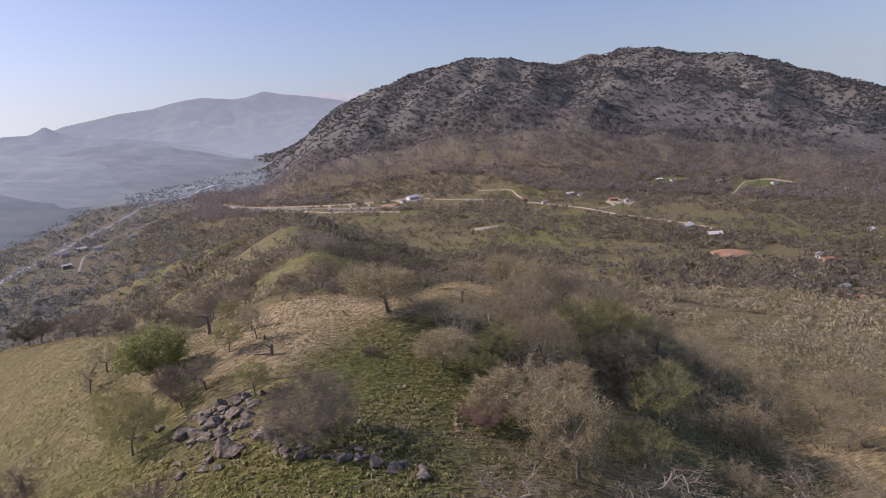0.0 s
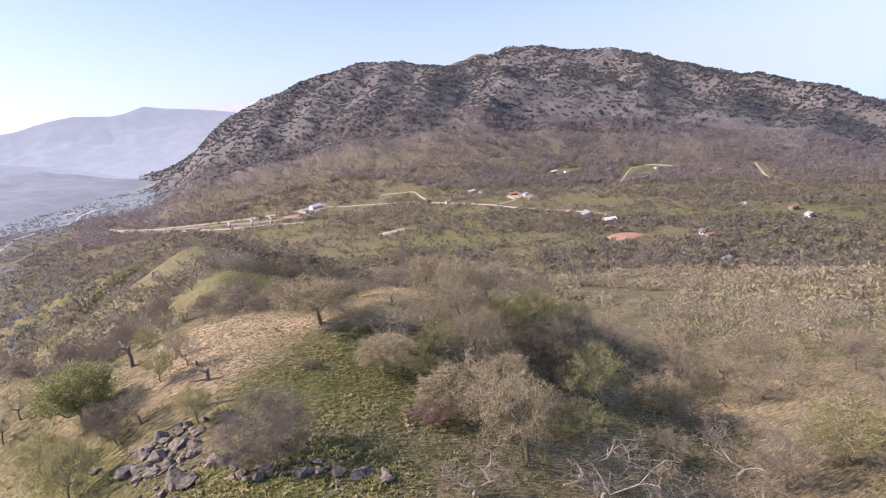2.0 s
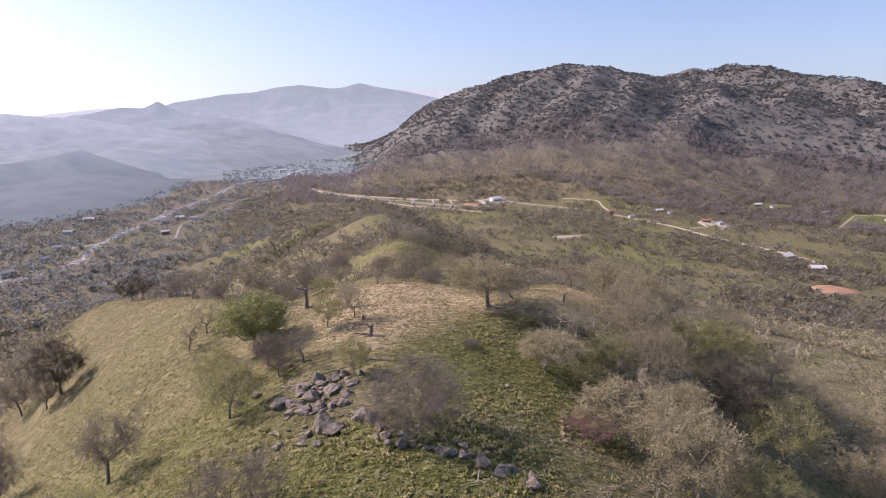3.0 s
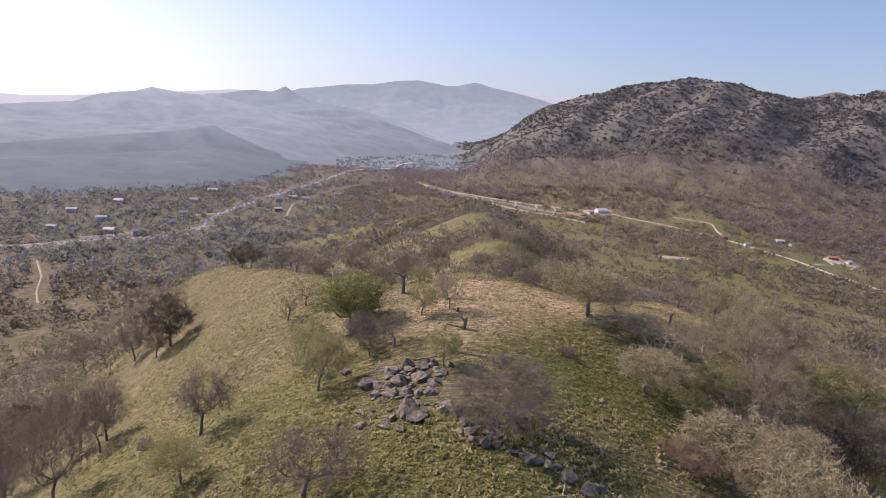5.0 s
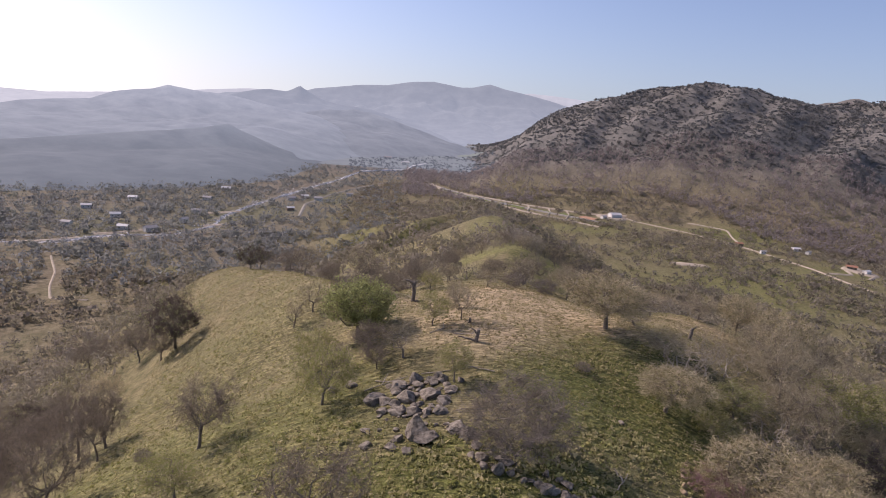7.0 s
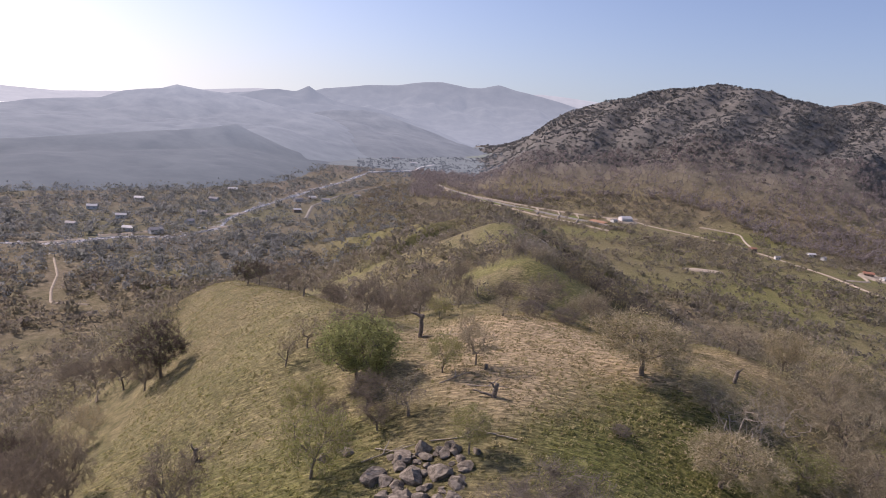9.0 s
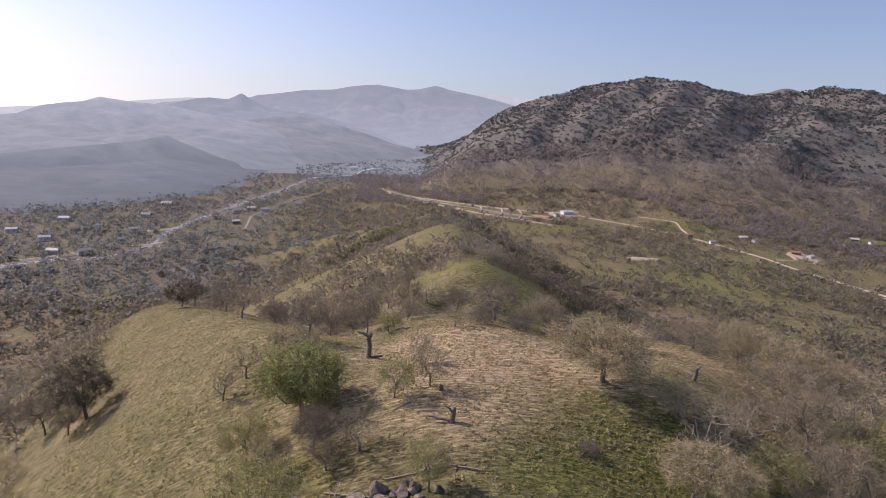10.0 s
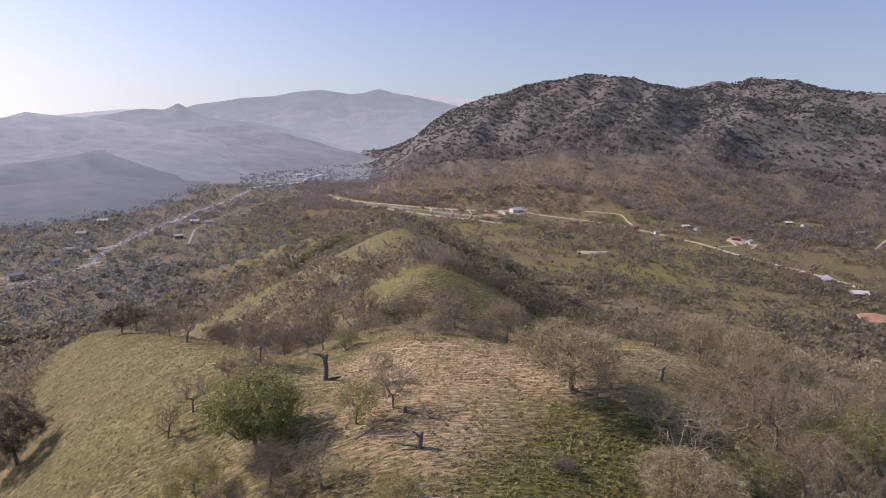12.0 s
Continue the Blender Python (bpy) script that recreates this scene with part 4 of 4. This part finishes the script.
    if x < 46 and y > 84 or math.hypot((x - 70) / 16, (y - 52) / 7) < 1 or math.hypot((x - 104) / 20, (y - 47) / 7) < 1 or math.hypot(x, y) > 150:
        continue
    if min(math.hypot(x - a, y - b) for a, b in placed) < 11:
        continue
    placed.append((x, y))
    plant("pale" if fill_rng.uniform() < 0.12 else "olive" if fill_rng.uniform() < 0.3 else "thicket", x, y, fill_rng.uniform(3.5, 7), fill_rng.uniform(6, 9.5))
for _ in range(300):
    x, y = fill_rng.uniform(-100, -50), fill_rng.uniform(50, 135)
    if ground_at(x, y) > -56 or math.hypot(x, y) > 150 or min(math.hypot(x - a, y - b) for a, b in placed) < 8:
        continue
    placed.append((x, y))
    plant("thicket", x, y, fill_rng.uniform(4, 8), fill_rng.uniform(5, 8))


for _ in range(400):
    y = fill_rng.uniform(150, 262)
    x = spine_x(y) + fill_rng.uniform(-95, 4)
    if x < -35 and y < 195 or min(math.hypot(x - a, y - b) for a, b in placed) < 11 or math.hypot((x - 18) / 16, (y - 190) / 16) < 1:
        continue
    if len([p for p in placed if p[1] > 150 and p[0] < 40]) > 28:
        break
    placed.append((x, y))
    plant("brown" if fill_rng.uniform() < 0.7 else "grey", x, y, fill_rng.uniform(3.5, 6.5), fill_rng.uniform(4.5, 7.5))


# ---- rocks ----
def boulder_mesh(seed, flat, stone=ROCK):
    rng = np.random.default_rng(seed)
    bm = bmesh.new()
    bmesh.ops.create_icosphere(bm, subdivisions=3, radius=1.0)
    cuts = [(Vector(rng.normal(0, 1, 3)).normalized(), rng.uniform(0.4, 0.78)) for _ in range(14)]
    shift = Vector(rng.uniform(0, 50, 3))
    for v in bm.verts:
        p = v.co.copy()
        for n, d in cuts:
            over = p.dot(n) - d
            if over > 0:
                p -= n * over
        p *= 1 + 0.06 * noise.noise(p * 1.7 + shift) + 0.05 * noise.noise(p * 5 + shift)
        v.co = (p.x, p.y * 0.8, p.z * flat)
    me = bpy.data.meshes.new("boulder")
    bm.to_mesh(me)
    bm.free()
    me.materials.append(stone)
    return me


BOULDERS = [boulder_mesh(100 + k, (0.75, 0.6, 0.9, 0.5, 0.7, 0.65)[k]) for k in range(6)]


def boulder(x, y, size, k, label, tilt=0.0):
    ob = new("boulder", BOULDERS[k % 6])
    ob.matrix_basis = pose(x, y, ground_at(x, y) + size * 0.18, tilt, tilt * 0.6, k * 67) @ Matrix.Diagonal((size * 1.25, size * 1.25, size * 1.2, 1))
    return tagged(ob, label, "rock", "granite outcrop")


for k, (x, y, s) in enumerate(((-2.2, 60.6, 1.5), (-5.7, 61.3, 1.45), (-0.9, 53.2, 1.55), (0.3, 52.3, 1.3), (2.9, 53.4, 1.1), (0.2, 60.9, 1.2), (1.6, 59.4, 0.9), (-3.2, 63.8, 1.2), (-1.6, 64.8, 0.9),
                               (0.4, 64.2, 0.9), (-8.6, 66.8, 0.8), (2.4, 61.8, 0.8), (-1.2, 57.3, 1.0), (-2.9, 57.6, 0.95), (3.8, 52.3, 0.9), (-3.0, 51.5, 0.7), (-1.4, 50.6, 0.6), (1.2, 57.2, 0.8))):
    boulder(x, y, s, k, "large weathered granite boulder in the outcrop" if s > 1.1 else "granite boulder lodged among larger rocks", (k * 13) % 25)
rock_rng = np.random.default_rng(5)
for k in range(110):
    u = rock_rng.uniform()
    x, y = -5 + 8 * rock_rng.uniform() + rock_rng.normal(0, 1.2), 52 + 13 * u
    if k > 72:
        x, y = 4 + 13 * u + rock_rng.normal(0, 0.6), 50 - 7.5 * u + rock_rng.normal(0, 0.8)
    boulder(x, y, rock_rng.uniform(0.22, 0.8), k + 3, "small broken granite stone in the rubble", rock_rng.uniform(0, 40))
for k, (x, y, s) in enumerate(((12.5, 44.2, 0.9), (14.2, 43.3, 1.0), (16.5, 41.6, 0.9), (9.8, 46.0, 0.8), (-27, 58, 0.6), (20, 61, 0.4), (-10.8, 66.5, 0.7))):
    boulder(x, y, s, k + 2, "grey granite rock half sunk in grass")


TAN_STONES = [boulder_mesh(200 + k, 0.8, ROCK_TAN) for k in range(2)]
for k, (x, y, s) in enumerate(((24.9, 56.2, 0.35), (24.2, 54.6, 0.5), (24.6, 54.0, 0.3), (23.8, 53.2, 0.45), (23.3, 51.8, 0.5), (23.7, 51.3, 0.3), (22.8, 50.4, 0.4))):
    ob = new("boulder", TAN_STONES[k % 2])
    ob.matrix_basis = pose(x, y, ground_at(x, y) + s * 0.2, 10 * k, 0, k * 80) @ Matrix.Diagonal((s, s, s * 1.2, 1))
    tagged(ob, "rust-stained tan stone in a broken bank", "rock", "granite outcrop")


# ---- dead wood ----
def snag(x, y, pieces, label, name="tree_stump"):
    """A broken trunk: pieces are (start, end, thick, thin); the first one is the trunk, the others its arms."""
    base = new(name)
    base.matrix_basis = pose(x, y, ground_at(x, y))
    for k, (a, b, r, q) in enumerate(pieces):
        a, b = np.array(a, float), np.array(b, float)
        segs, rng = [], np.random.default_rng(int(abs(x * 10)) + k)
        p, rr = a, r
        for s in (0.3, 0.55, 0.8, 1.0):
            c = a + (b - a) * s + rng.normal(0, 0.05, 3)
            r2 = r + (q - r) * s
            segs.append((p, c, rr, r2))
            p, rr = c, r2
        v, f = tubes(segs, 8)
        top = len(v)
        v = np.concatenate([v, [p + (b - a) * 0.04]])
        last = [top - 16 + 2 * j + 1 for j in range(8)]
        faces = f.tolist() + [[last[j], last[(j + 1) % 8], top] for j in range(8)]
        part("trunk" if k == 0 else "broken_limb", mesh_of("wood", v, faces, BARK_DARK if name == "tree_stump" else BARK_PALE, True), base)
    return tagged(base, label, "dead tree")


snag(-3.7, 95.0, [((0, 0, -0.3), (0.2, 0, 3.3), 0.33, 0.25), ((0.1, 0, 3.0), (-1.5, 0.1, 3.5), 0.3, 0.12), ((0.3, 0, 0), (1.8, -0.4, 0.5), 0.25, 0.12)], "tall broken dead trunk with one snapped arm")
snag(5.2, 73.2, [((0, 0, -0.3), (0.15, 0, 1.5), 0.3, 0.2), ((-0.2, 0, 0.2), (-2.2, 0.6, 0.3), 0.16, 0.08), ((0.1, 0, 1.0), (-0.7, 0, 1.7), 0.15, 0.05)], "short dark stump with fallen bleached limbs")
snag(-27.2, 76.4, [((0, 0, -0.3), (0.1, 0, 1.6), 0.3, 0.2), ((0, 0, 1.2), (-0.5, 0, 2.3), 0.16, 0.06), ((0.3, 0, 0), (0.9, 0, 1.0), 0.14, 0.06)], "small dark forked stump in the slope")
snag(39.5, 93.0, [((0, 0, -0.3), (0.2, 0, 1.8), 0.3, 0.22), ((0.2, 0, 1.4), (0.8, 0, 2.1), 0.14, 0.06)], "grey snapped trunk among dry grass")
snag(4.6, 80.5, [((0, 0, -0.3), (0.1, 0, 0.7), 0.22, 0.16)], "low dark stump in short grass")
for x, y, turn, long in ((-1, 66.3, 5, 6.5), (-6, 66.5, -30, 5), (-7, 64.5, 20, 4), (2.5, 76.0, -12, 4.5), (-0.5, 77, 35, 4), (7, 66, 160, 4), (-1, 97.5, 10, 3), (16, 48, 60, 3.5), (10, 41, 20, 3.5)):
    c, s = math.cos(radians(turn)), math.sin(radians(turn))
    z1 = ground_at(x + c * long, y + s * long) - ground_at(x, y)
    snag(x, y, [((0, 0, 0.15), (c * long, s * long, z1 + 0.2), 0.075, 0.03), ((c * long * 0.5, s * long * 0.5, z1 / 2 + 0.2), (c * long * 0.7 - s, s * long * 0.7 + c, z1 * 0.7 + 0.7), 0.08, 0.03)],
         "fallen weathered branch lying on the ground", "fallen_branch")


# ---- woods, scrub and grass too many to count ----
def clump_field(name, label, category, x, y, tall, wide, pieces, mat, seed, tone, stems=True, fill=1.0, sliver=1.0):
    """Many small plants in one mesh: each a loose crown of small leaf or twig pieces over a thin stem. fill: how much of the crown they cover; sliver: how long and narrow they are."""
    rng = np.random.default_rng(seed)
    n = len(x)
    z = height(x, y)
    d = rng.normal(0, 1, (n, pieces, 3))
    d /= np.linalg.norm(d, axis=2, keepdims=True)
    rad = rng.uniform(0.3, 1.0, (n, pieces, 1)) ** 0.7
    lobes = 1 + 0.3 * np.sin(3 * np.arctan2(d[..., 1:2], d[..., 0:1]) + rng.uniform(0, 6, (n, 1, 1)))
    p = d * rad * lobes * np.stack([wide / 2, wide / 2, tall * 0.42], -1)[:, None] + np.stack([x, y, z + tall * (0.58 if stems else 0.36)], -1)[:, None]
    size = (wide * fill / math.sqrt(pieces))[:, None, None] * rng.uniform(0.6, 1.4, (n, pieces, 1))
    a = d * (0.5 if sliver > 1 else 0) + rng.normal(0, 0.6, (n, pieces, 3))
    a /= np.linalg.norm(a, axis=2, keepdims=True)
    b = np.cross(a, rng.normal(0, 1, (n, pieces, 3)))
    b /= np.linalg.norm(b, axis=2, keepdims=True) + 1e-9
    v = np.stack([p - a * size * 0.6 * sliver, p + a * size * 0.5 * sliver + b * size * 0.4 / sliver, p + a * size * 0.1 - b * size * 0.5 / sliver], 2).reshape(-1, 3)
    tones = np.repeat(tone, pieces)
    if stems:
        e = (wide * 0.045)[:, None]
        foot = np.stack([x, y, z - 0.3], -1)
        lean = np.stack([rng.normal(0, 0.15, n) * wide, rng.normal(0, 0.15, n) * wide, tall * 0.6], -1)
        q = rng.uniform(0, np.pi, n)
        side = np.stack([np.cos(q), np.sin(q), 0 * q], -1) * e
        back = np.stack([-np.sin(q), np.cos(q), 0 * q], -1) * e
        w = np.stack([foot - side, foot + side, foot + lean, foot - back, foot + back, foot + lean], 1).reshape(-1, 3)
        v, tones = np.concatenate([v, w]), np.concatenate([tones, np.repeat(tone * 0.3, 2)])
    me = bpy.data.meshes.new(name)
    count = len(v) // 3
    me.vertices.add(len(v))
    me.vertices.foreach_set("co", v.astype(np.float32).ravel())
    me.loops.add(len(v))
    me.loops.foreach_set("vertex_index", np.arange(len(v), dtype=np.int32))
    me.polygons.add(count)
    me.polygons.foreach_set("loop_start", np.arange(0, len(v), 3, dtype=np.int32))
    me.update(calc_edges=True)
    at = me.attributes.new("tone", "FLOAT", "FACE")
    at.data.foreach_set("value", np.clip(tones, 0, 1).astype(np.float32))
    me.materials.append(mat)
    return tagged(new(name, me), label, category, kind="stuff")


def scatter(seed, count, r0, r1, a0=-75, a1=48, power=1.0):
    rng = np.random.default_rng(seed)
    r = (r0**power + (r1**power - r0**power) * rng.uniform(0, 1, count)) ** (1 / power)
    a = np.radians(rng.uniform(a0, a1, count))
    return -np.sin(a) * r, np.cos(a) * r, rng


def clear_of(x, y):
    """Off roads, fields, water and the open top of the hill."""
    keep = np.ones(len(x), bool)
    for ob in scene.objects:
        if ob.type == "MESH" and ob.name.split(".")[0] in ("runway", "road", "water", "clearing", "field"):
            co = np.empty(len(ob.data.vertices) * 3, np.float32)
            ob.data.vertices.foreach_get("co", co)
            co = co.reshape(-1, 3)
            grow_ = 7 if ob.name.startswith(("road", "runway", "water")) else 4
            near = (x > co[:, 0].min() - grow_) & (x < co[:, 0].max() + grow_) & (y > co[:, 1].min() - grow_) & (y < co[:, 1].max() + grow_)
            for i in np.nonzero(near & keep)[0]:
                if np.min(np.hypot(co[:, 0] - x[i], co[:, 1] - y[i])) < (6.5 if grow_ == 7 else 6):
                    keep[i] = False
    return keep


def open_hill(x, y):
    """1 on the grassy knoll, 0 away from it."""
    k = np.maximum.reduce([spine(x, y, KNOLL, 1, 1), spine(x, y, SHOULDER, 1, 1), spine(x, y, BROW, 1, 1) + 12]) + 27
    return np.clip((k + 40) / 12, 0, 1) * (x < 48)


x, y, rng = scatter(11, 21000, 140, 430, power=1.5)
density = np.clip(0.55 + 1.7 * rough(x, y, 75, 4, 81, 0.6), 0.04, 1)
left = (x < spine_x(y)) & (y > 150)
density = np.where(left, density * np.where(x > spine_x(y) - 130, 0.62, 0.75), density)
density = np.where((x > 150) & (y < 330), density * 0.85, density)
density = np.where((x > spine_x(y) + 15) & (x < 230) & (y > 230), np.clip(density * 1.8, 0, 1), density)
density *= np.where((np.abs(x - 100) < 25) & (np.abs(y - 46) < 12), 0.1, 1)
density *= np.where(np.hypot((x - 20) / 26, (y - 192) / 20) < 1, 0.12, 1)
keep = (rng.uniform(0, 1, len(x)) < density) & (open_hill(x, y) < 0.3)
x, y = x[keep], y[keep]
keep = clear_of(x, y)
x, y = x[keep], y[keep]
small = rng.uniform(0, 1, len(x)) < 0.6
tall = np.where(small, rng.uniform(1.2, 2.6, len(x)), rng.uniform(3.0, 6.5, len(x)))
across = tall * rng.uniform(1.0, 1.7, len(x))
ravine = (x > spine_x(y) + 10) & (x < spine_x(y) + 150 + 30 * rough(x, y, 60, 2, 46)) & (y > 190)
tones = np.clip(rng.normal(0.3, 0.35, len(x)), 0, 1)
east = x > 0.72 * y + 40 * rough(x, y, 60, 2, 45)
for here, mat, seed, label in ((~east & ~ravine, SCRUB_LEAF, 12, "grey leafless oak woodland and brush over the slopes"), (east & ~ravine, SCRUB_PALE, 13, "haze-paled tan brush and scrub oak on the bench"),
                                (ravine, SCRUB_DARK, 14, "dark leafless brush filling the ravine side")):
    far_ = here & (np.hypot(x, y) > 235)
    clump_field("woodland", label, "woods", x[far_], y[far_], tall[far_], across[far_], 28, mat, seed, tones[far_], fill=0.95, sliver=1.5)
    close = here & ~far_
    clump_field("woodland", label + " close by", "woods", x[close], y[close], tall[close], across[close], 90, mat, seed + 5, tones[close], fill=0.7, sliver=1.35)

x, y, rng = scatter(15, 1500, 48, 145, -80, -24, 1.6)
keep = (open_hill(x, y) < 0.3) & (rng.uniform(0, 1, len(x)) < np.clip(0.5 + 1.3 * rough(x, y, 22, 3, 48), 0.03, 0.9))
x, y = x[keep], y[keep]
tall = rng.uniform(0.8, 3.2, len(x))
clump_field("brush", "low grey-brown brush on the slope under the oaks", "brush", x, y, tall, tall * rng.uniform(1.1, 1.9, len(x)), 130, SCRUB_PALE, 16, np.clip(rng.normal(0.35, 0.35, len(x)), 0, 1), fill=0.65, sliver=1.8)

x, y, rng = scatter(21, 38000, 430, 1250, power=1.3)
density = np.clip(0.66 + 1.8 * rough(x, y, 110, 4, 83, 0.6), 0.05, 1) * 0.85 * np.where(np.hypot(x - 380, (y - 780)) < 240, 0.85, 1)
density = np.where((x < spine_x(y)) & (x > -90) & (y < 640), density * 0.7, density)
keep = rng.uniform(0, 1, len(x)) < density
x, y = x[keep], y[keep]
keep = clear_of(x, y)
x, y = x[keep], y[keep]
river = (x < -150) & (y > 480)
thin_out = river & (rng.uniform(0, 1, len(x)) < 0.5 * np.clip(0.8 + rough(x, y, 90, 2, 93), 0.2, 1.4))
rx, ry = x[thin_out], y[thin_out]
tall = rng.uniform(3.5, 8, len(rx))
clump_field("woodland", "grey bottomland trees round the river houses, haze in their colour", "woods", rx, ry, tall * 0.8, tall * rng.uniform(1.0, 1.6, len(rx)), 16, HAZED_VALLEY_WOODS, 23, np.clip(rng.normal(0.3, 0.3, len(rx)), 0, 1))
x, y = x[~river], y[~river]
tall = rng.uniform(2.5, 8.5, len(x))
clump_field("woodland", "mixed oaks and brush across the valley floor", "woods", x, y, tall * 0.85, tall * rng.uniform(1.1, 1.7, len(x)), 19, SCRUB_LEAF, 22, np.clip(rng.normal(0.3, 0.3, len(x)), 0, 1))

x, y, rng = scatter(31, 17000, 1080, 1560, -78, 4)
keep = (rng.uniform(0, 1, len(x)) < np.clip(0.75 + 0.8 * rough(x, y, 120, 2, 85), 0, 1)) & (np.hypot(x - 300, y - 1000) > 190)
x, y = x[keep], y[keep]
keep = clear_of(x, y)
x, y = x[keep], y[keep]
tall = rng.uniform(6, 13, len(x))
clump_field("woodland", "belt of leafless grey riverside trees", "woods", x, y, tall, tall * rng.uniform(0.6, 1.0, len(x)), 14, BELT, 32, np.clip(rng.normal(0.6, 0.3, len(x)), 0, 1))

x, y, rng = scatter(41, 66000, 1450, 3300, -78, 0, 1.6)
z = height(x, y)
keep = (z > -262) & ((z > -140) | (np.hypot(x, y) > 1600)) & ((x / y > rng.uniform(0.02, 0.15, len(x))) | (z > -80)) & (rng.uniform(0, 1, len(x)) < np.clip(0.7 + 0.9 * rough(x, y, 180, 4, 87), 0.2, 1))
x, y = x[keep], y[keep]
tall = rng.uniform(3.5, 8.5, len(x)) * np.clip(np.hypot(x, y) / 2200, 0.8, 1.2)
clump_field("chaparral", "dark chaparral shrubs dotting the mountain flanks", "shrubs", x, y, tall * 0.8, tall * rng.uniform(1.2, 2.0, len(x)), 8, HAZED_SCRUB, 42, np.clip(rng.normal(0.15, 0.25, len(x)), 0, 1), stems=False, fill=1.45)

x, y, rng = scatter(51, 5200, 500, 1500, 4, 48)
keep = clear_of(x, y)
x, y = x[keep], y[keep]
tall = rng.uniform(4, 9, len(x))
clump_field("woodland", "dark riverside trees along the shaded valley, haze in their colour", "woods", x, y, tall * 0.8, tall * rng.uniform(0.9, 1.5, len(x)), 16, HAZED_VALLEY_WOODS, 52, np.clip(rng.normal(0.2, 0.3, len(x)), 0, 1))

x, y, rng = scatter(55, 2600, 1400, 2300, -6, 9)
z = height(x, y)
keep = (z < -120) & (rng.uniform(0, 1, len(x)) < np.clip(0.35 + 1.1 * rough(x, y, 150, 3, 89), 0, 1))
x, y = x[keep], y[keep]
keep = clear_of(x, y)
x, y = x[keep], y[keep]
tall = rng.uniform(4, 8, len(x))
clump_field("woodland", "far valley woods along the river in painted haze", "woods", x, y, tall, tall * rng.uniform(1.0, 1.8, len(x)), 6, HAZE_WOODS, 56, np.clip(rng.normal(0.7, 0.3, len(x)), 0, 1), stems=False)


sx, sy, rng = scatter(57, 26000, 480, 1300, 5, 42)
stream = [o for o in scene.objects if o.name.startswith("water")][0]
bed = np.empty(len(stream.data.vertices) * 3, np.float32)
stream.data.vertices.foreach_get("co", bed)
bed = bed.reshape(-1, 3)[::2, :2]
gap = np.array([np.min(np.hypot(bed[:, 0] - a, bed[:, 1] - b)) for a, b in zip(sx, sy)])
keep = gap < rng.exponential(6, len(sx)) * (0.4 + np.clip(rough(sx, sy, 40, 2, 97), 0, 1) * 2.5)
sx, sy = sx[keep], sy[keep]
tall = rng.uniform(0.8, 2.4, len(sx))
clump_field("river_stones", "bright bleached boulders and cobbles along the river", "stones", sx, sy, tall, tall * rng.uniform(1.2, 2.6, len(sx)), 7, STONE_AND_GLINT, 58, np.zeros(len(sx)), stems=False)


def grass_field(name, label, seed, count, mat, share, tall, lean):
    rng = np.random.default_rng(seed)
    r = np.sqrt(rng.uniform(24**2, 190**2, count))
    a = np.radians(rng.uniform(-60, 45, count))
    x, y = -np.sin(a) * r, np.cos(a) * r
    c = cover_of(x, y, 0)
    keep = (rng.uniform(0, 1, count) < share(c)) & (open_hill(x, y) > 0.2)
    x, y = x[keep], y[keep]
    n = len(x)
    z = height(x, y)
    blades = 4
    root = np.repeat(np.stack([x, y, z - 0.05], -1), blades, 0) + rng.normal(0, 0.14, (n * blades, 3)) * np.array([1, 1, 0])
    q = rng.uniform(0, 2 * np.pi, n * blades)
    side = np.stack([np.cos(q), np.sin(q), 0 * q], -1) * rng.uniform(0.06, 0.14, (n * blades, 1))
    tip_ = root + np.stack([rng.normal(lean, 0.2, n * blades), rng.normal(-lean * 0.4, 0.2, n * blades), rng.uniform(0.4, 1.0, n * blades)], -1) * tall * np.repeat(rng.uniform(0.6, 1.4, n), blades)[:, None]
    v = np.stack([root - side, root + side, tip_], 1).reshape(-1, 3)
    me = bpy.data.meshes.new(name)
    me.vertices.add(len(v))
    me.vertices.foreach_set("co", v.astype(np.float32).ravel())
    me.loops.add(len(v))
    me.loops.foreach_set("vertex_index", np.arange(len(v), dtype=np.int32))
    me.polygons.add(len(v) // 3)
    me.polygons.foreach_set("loop_start", np.arange(0, len(v), 3, dtype=np.int32))
    me.update(calc_edges=True)
    me.materials.append(mat)
    return tagged(new(name, me), label, "grass", kind="stuff")


hx, hy, rng = scatter(63, 60000, 34, 110, -45, 30)
share = cover_of(hx, hy, 0)[:, 1] * (0.55 + 0.6 * rough(hx, hy, 7, 3, 95))
keep = (rng.uniform(0, 1, len(hx)) < share) & (open_hill(hx, hy) > 0.2)
hx, hy = hx[keep], hy[keep]
tall = rng.uniform(0.12, 0.45, len(hx)) * np.clip(1 + 0.8 * rough(hx, hy, 5, 2, 96), 0.4, 2) * np.where(hy > 58, 0.6, 1)
clump_field("herbs", "low tufts of green herbs and pale dead stems", "herbs", hx, hy, tall, tall * rng.uniform(1.4, 2.6, len(hx)), 9, HERB, 64, np.clip(rng.normal(0.45, 0.4, len(hx)), 0, 1), stems=False)
grass_field("dry_grass", "tufts of dry straw-coloured grass", 61, 170000, GRASS, lambda c: 0.35 + 0.5 * c[:, 0] - 0.3 * c[:, 1], 0.26, 0.45)
grass_field("green_grass", "clumps of green spring grass and herbs", 62, 120000, GRASS_GREEN, lambda c: 0.12 + 0.8 * c[:, 1] - 0.1 * c[:, 0], 0.28, 0.2)
